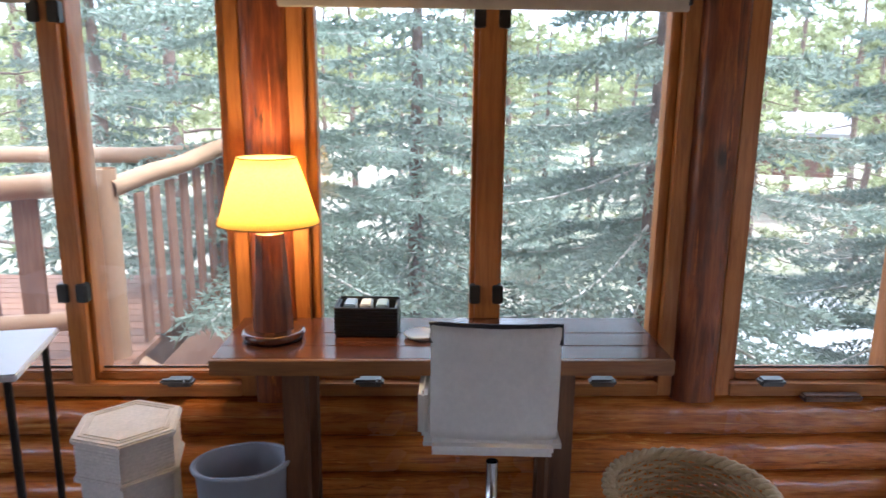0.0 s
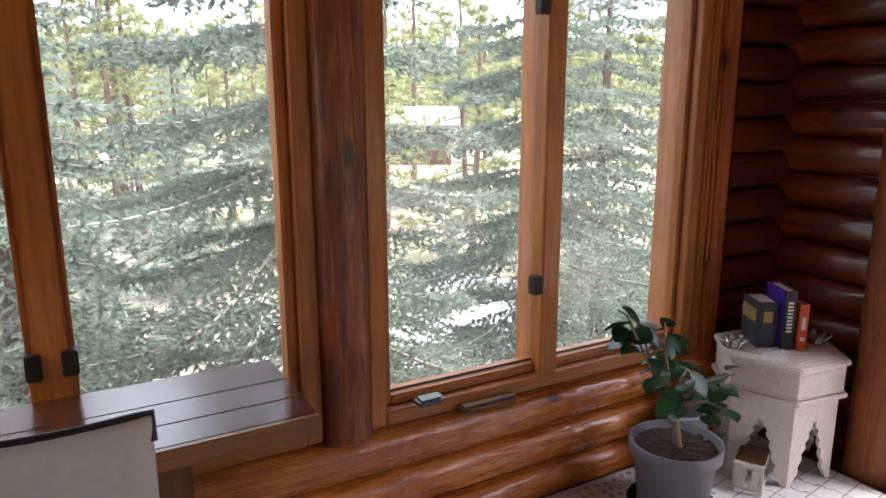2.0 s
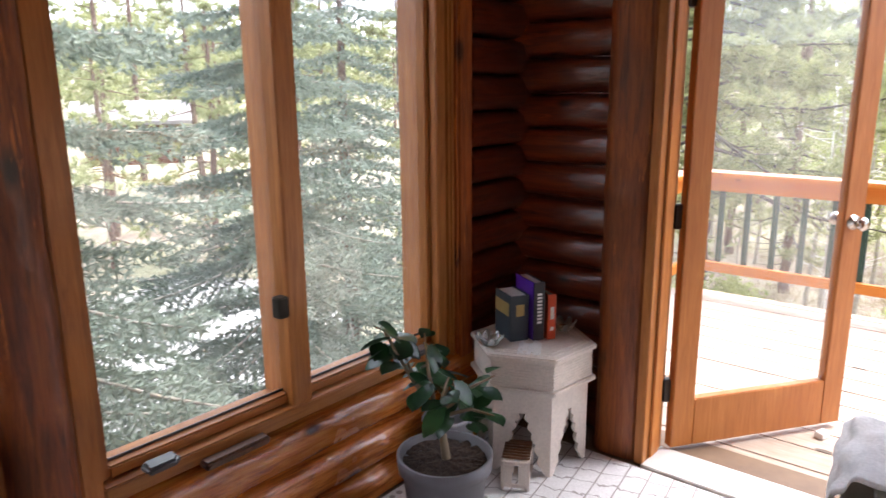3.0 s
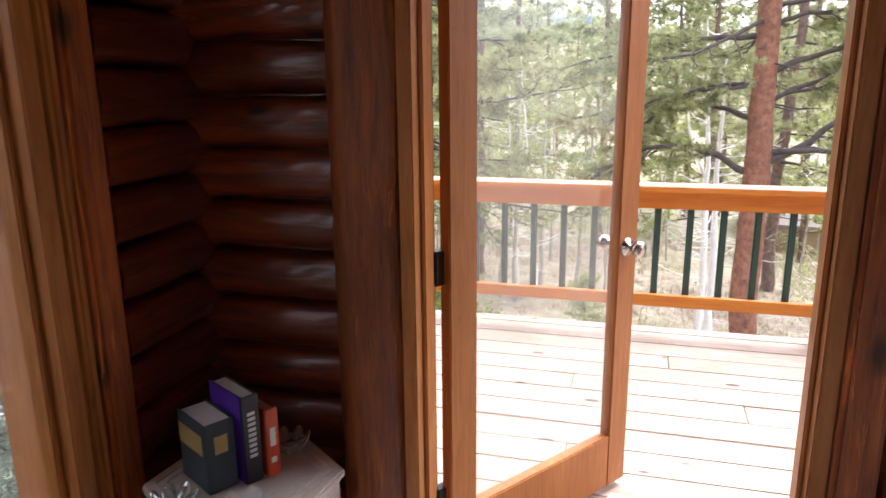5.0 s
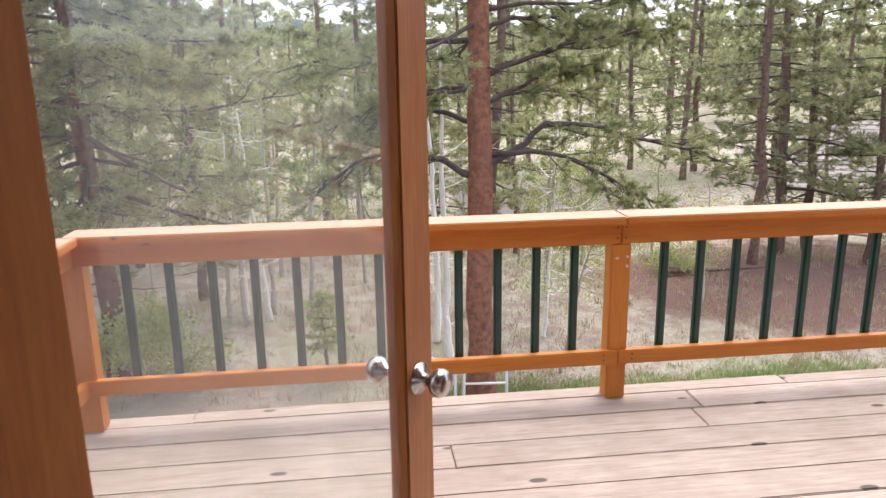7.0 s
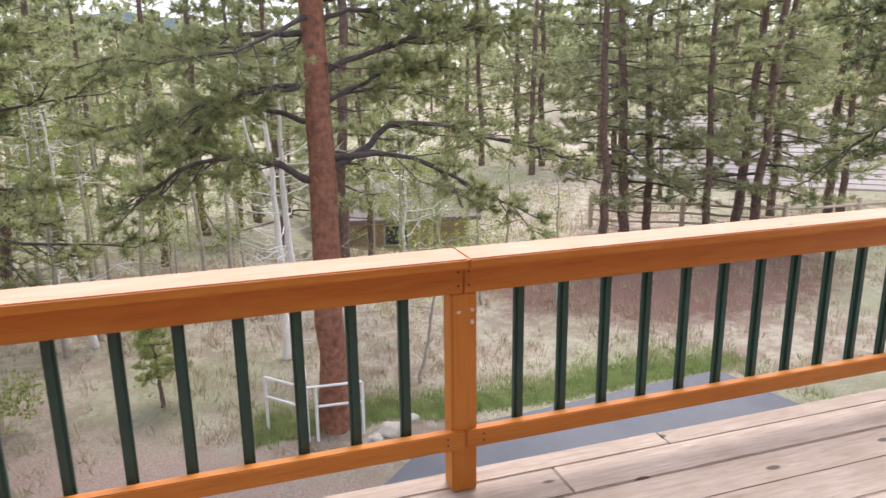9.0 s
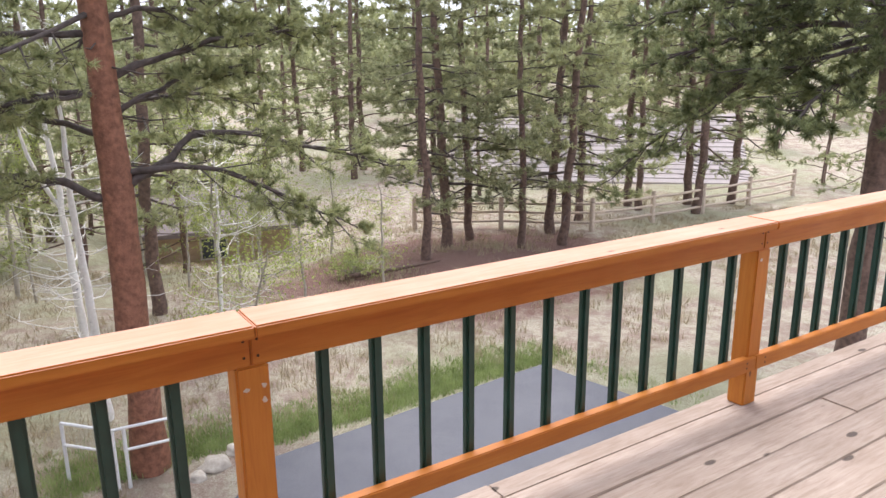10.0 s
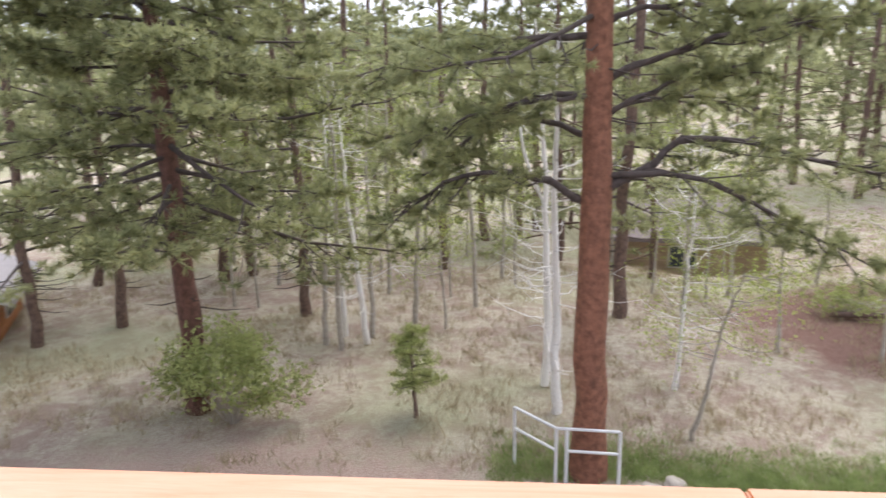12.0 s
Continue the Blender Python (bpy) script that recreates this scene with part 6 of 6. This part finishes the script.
def house(name, m, w, d, h, roof_h, wall_mat, roof_mat, label, boards=10, wins=3, laps=0):
    """A plain gabled house with lapped boards, windows with frames, and an overhanging roof; ridge along x."""
    t = thing(name, m, label, "house", "neighbouring houses")
    wl = boxed("wall", (-w / 2, -d / 2, -1.0, w / 2, d / 2, h), wall_mat, t, bevel=0)
    bh = h / boards
    for sy in (-1, 1):
        for k in range(boards):
            boxed("board", (-w / 2 - 0.03, sy * d / 2 - 0.03, k * bh, w / 2 + 0.03, sy * d / 2 + 0.03, (k + 1) * bh - 0.03), wall_mat, wl, bevel=0)
    bm = bmesh.new()
    for s in (-1, 1):
        e = 0.6
        a = [(-w / 2 - e, s * (d / 2 + e), h - 0.25), (w / 2 + e, s * (d / 2 + e), h - 0.25), (w / 2 + e, 0, h + roof_h), (-w / 2 - e, 0, h + roof_h)]
        lo, hi = [bm.verts.new(p) for p in a], [bm.verts.new((p[0], p[1], p[2] + 0.18)) for p in a]
        bm.faces.new(lo)
        bm.faces.new(hi)
        for k in range(4):
            bm.faces.new((lo[k], lo[(k + 1) % 4], hi[(k + 1) % 4], hi[k]))
    rf = part("roof", bm, roof_mat, t)
    for s in (-1, 1):
        for k in range(laps):
            f0, f1 = k / laps, (k + 0.93) / laps
            y0, z0 = s * (d / 2 + 0.6) * (1 - f0), h - 0.07 + (roof_h + 0.25) * f0
            y1, z1 = s * (d / 2 + 0.6) * (1 - f1), h - 0.07 + (roof_h + 0.25) * f1
            bm = bmesh.new()
            lo = [bm.verts.new(p) for p in ((-w / 2 - 0.6, y0, z0), (w / 2 + 0.6, y0, z0), (w / 2 + 0.6, y1, z1), (-w / 2 - 0.6, y1, z1))]
            hi = [bm.verts.new(v.co + Vector((0, 0, 0.07 if i < 2 else 0.03))) for i, v in enumerate(lo)]
            bm.faces.new(lo[::-1])
            bm.faces.new(hi)
            for i in range(4):
                bm.faces.new((lo[i], lo[(i + 1) % 4], hi[(i + 1) % 4], hi[i]))
            part("course", bm, roof_mat, rf)
    for s in (-1, 1):
        bm = bmesh.new()
        bm.faces.new([bm.verts.new((s * w / 2, -d / 2, h)), bm.verts.new((s * w / 2, d / 2, h)), bm.verts.new((s * w / 2, 0, h + roof_h))])
        bmesh.ops.solidify(bm, geom=bm.faces[:], thickness=0.1)
        part("gable", bm, wall_mat, t)
    GL, FRM = plain("dark_window_glass", (0.04, 0.05, 0.06), 0.1), plain("window_frame_paint", (0.5, 0.46, 0.4), 0.6)
    for sy in (-1, 1):
        for k in range(wins):
            x = -w / 2 + w * (k + 0.5) / wins
            wf = boxed("window", (x - 0.6, sy * (d / 2 + 0.05) - 0.04, h * 0.35, x + 0.6, sy * (d / 2 + 0.05) + 0.04, h * 0.8), FRM, t, bevel=0.01)
            boxed("pane", (x - 0.5, sy * (d / 2 + 0.1) - 0.02, h * 0.39, x + 0.5, sy * (d / 2 + 0.1) + 0.02, h * 0.77), GL, wf, bevel=0)


house("house", pose(37.5, -31.0, -6.5, 0, 0, 48), 16, 8, 1.9, 3.4, plain("pale_siding", (0.84, 0.77, 0.73), 0.8), plain("pale_roof", (0.50, 0.44, 0.415), 0.9), "pale house with a lapped pinkish roof behind a fence", 8, 0, 16)
house("house", pose(37.6, -6.9, -7.0, 0, 0, 80), 6.5, 5, 2.2, 0.9, plain("brown_siding", (0.40, 0.29, 0.19), 0.85), plain("grey_shingles", (0.2, 0.165, 0.16), 0.9), "brown wooden house with grey roof among pines", 8, 1)
house("house", pose(20.2, 38.0, -1.3, 0, 0, -28), 4.6, 5, 1.25, 0.7, plain("red_brown_siding", (0.15, 0.065, 0.045), 0.8), plain("pale_metal_roof", (0.26, 0.24, 0.235), 0.95), "red brown wooden house with a pale roof beyond spruces", 5, 0)
house("shed", pose(23.5, 16.3, ground_z(23.5, 16.3) - 0.2, 0, 0, 25), 3.2, 2.4, 1.5, 0.5, plain("orange_shed_boards", (0.45, 0.19, 0.07), 0.8), plain("grey_shed_roof", (0.45, 0.42, 0.42), 0.8), "small orange wooden shed with a low grey roof", 6, 1)


# ---- the log porch beyond the west window ----
def porch():
    PEELED = plain("peeled_pale_log", (0.34, 0.20, 0.11), 0.6, vary=0.15, size=5, bumpy=0.4)
    SLAT = wood("brown_porch_slat", (0.12, 0.05, 0.03), (0.21, 0.10, 0.055), (0.30, 0.16, 0.09), axis=2, rough=0.7, vary=0.2)
    base = setting("porch", "wooden porch floor beside the cabin", "porch")
    for k in range(22):
        boxed("board", (-6.0, 3.4 + k * 0.145, -0.06, -0.75, 3.4 + k * 0.145 + 0.14, -0.02), SLAT, base, bevel=0.003)
    boxed("beam", (-6.0, 3.4, -0.3, -0.8, 6.55, -0.062), SLAT, base, bevel=0)
    t = thing("porch_railing", pose(0, 0, 0), "porch railing of pale peeled logs with brown slats", "railing")

    def log(a, b, r):
        g = Geo()
        a, b = np.array(a, float), np.array(b, float)
        f = np.linspace(0, 1, 9)[:, None]
        g.tube(a * (1 - f) + b * f + 0.012 * np.random.default_rng(3).standard_normal((9, 3)), np.full(9, r), 12, 0.03, np.random.default_rng(4))
        mesh_object("log_rail", g.mesh("log_rail", True), PEELED, t)

    log((-5.8, 4.15, 0.92), (-0.86, 4.62, 1.02), 0.072)
    log((-5.8, 4.15, 0.18), (-0.86, 4.62, 0.2), 0.06)
    log((-5.8, 6.4, 1.02), (-0.75, 6.4, 1.05), 0.065)
    log((-0.86, 4.62, 1.0), (-0.35, 6.4, 1.24), 0.06)
    for x, y, top in ((-0.88, 4.62, 1.12), (-0.75, 6.4, 1.15), (-2.4, 4.48, 1.05), (-3.2, 6.4, 1.1)):
        g = Geo()
        g.tube([(x, y, -0.3), (x, y, 0.5), (x, y, top)], [0.085] * 3, 12)
        mesh_object("log_post", g.mesh("log_post", True), PEELED, t)
    for k in range(15):
        x = -4.9 + k * 0.27
        boxed("slat", (x, 4.28 + (x + 5.8) * 0.095 - 0.12, 0.2, x + 0.15, 4.28 + (x + 5.8) * 0.095 - 0.095, 0.98), SLAT, t)
    for k in range(10):
        y = 4.8 + k * 0.17
        boxed("slat", (-0.78 + k * 0.035, y, 0.0, -0.755 + k * 0.035, y + 0.12, 0.95 + k * 0.02), SLAT, t)
    st = thing("porch_stairs", pose(0, 0, 0), "log stringer and plank steps going down", "stairs")
    for k in range(7):
        boxed("tread", (-0.7 + k * 0.28, 4.75, -0.2 - k * 0.18, -0.42 + k * 0.28, 5.6, -0.16 - k * 0.18), SLAT, st)
    g = Geo()
    g.tube([(-0.85, 4.7, -0.1), (0.3, 4.7, -0.85), (1.4, 4.7, -1.6)], [0.09] * 3, 10)
    mesh_object("stringer", g.mesh("stringer", True), PEELED, st)
    pr = np.random.default_rng(12)
    ends = wood("cut_log_end", (0.3, 0.2, 0.11), (0.45, 0.32, 0.2), (0.56, 0.43, 0.29), axis=1, rough=0.85)
    for k in range(48):
        r, c = divmod(k, 12)
        bm = bmesh.new()
        q = 0.055 + 0.012 * pr.uniform()
        lathe(bm, [(0, -0.2), (q, -0.2), (q, 0.2), (0, 0.2)], 9, pose(-0.55 + c * 0.118 + (r % 2) * 0.058, 4.4, -0.78 + r * 0.10, 90, 0, 0))
        w = part("firewood", bm, ends)
        tagged(w, "split firewood log in a stack by the stairs", "firewood", "stacked firewood")
    stand = boxed("wood_stand", (-0.65, 4.18, -0.98, 0.95, 4.62, -0.84), SLAT)
    tagged(stand, "low brown timber stand under the stacked firewood", "stand")
    for x in (-0.6, 0.8):
        boxed("leg", (x, 4.2, -5.2, x + 0.12, 4.6, -0.981), SLAT, stand)
    for x in (-5.5, -0.95):
        boxed("pier", (x, 6.2, -5.2, x + 0.15, 6.4, -0.301), SLAT, base)


porch()

# the house below the room and the deck's posts
lower = boxed("wall_lower", (ROOM_W - 0.1, ROOM_S - 0.1, -5.3, 4.17, 3.2, -0.205), LOG_X, bevel=0)
tagged(lower, "brown timber lower storey of the cabin", "wall", kind="structure")
for py in posts:
    boxed("deck_post", (6.5, py - 0.07, -5.3, 6.64, py + 0.07, DECK_Z - 0.261), RAIL_Z, deck)
roof = boxed("roof", (ROOM_W - 0.5, ROOM_S - 0.5, 2.61, 4.7, 3.7, 2.75), plain("brown_roof", (0.12, 0.09, 0.07), 0.9), bevel=0)
tagged(roof, "plain brown cabin roof with short eaves", "roof", kind="structure")
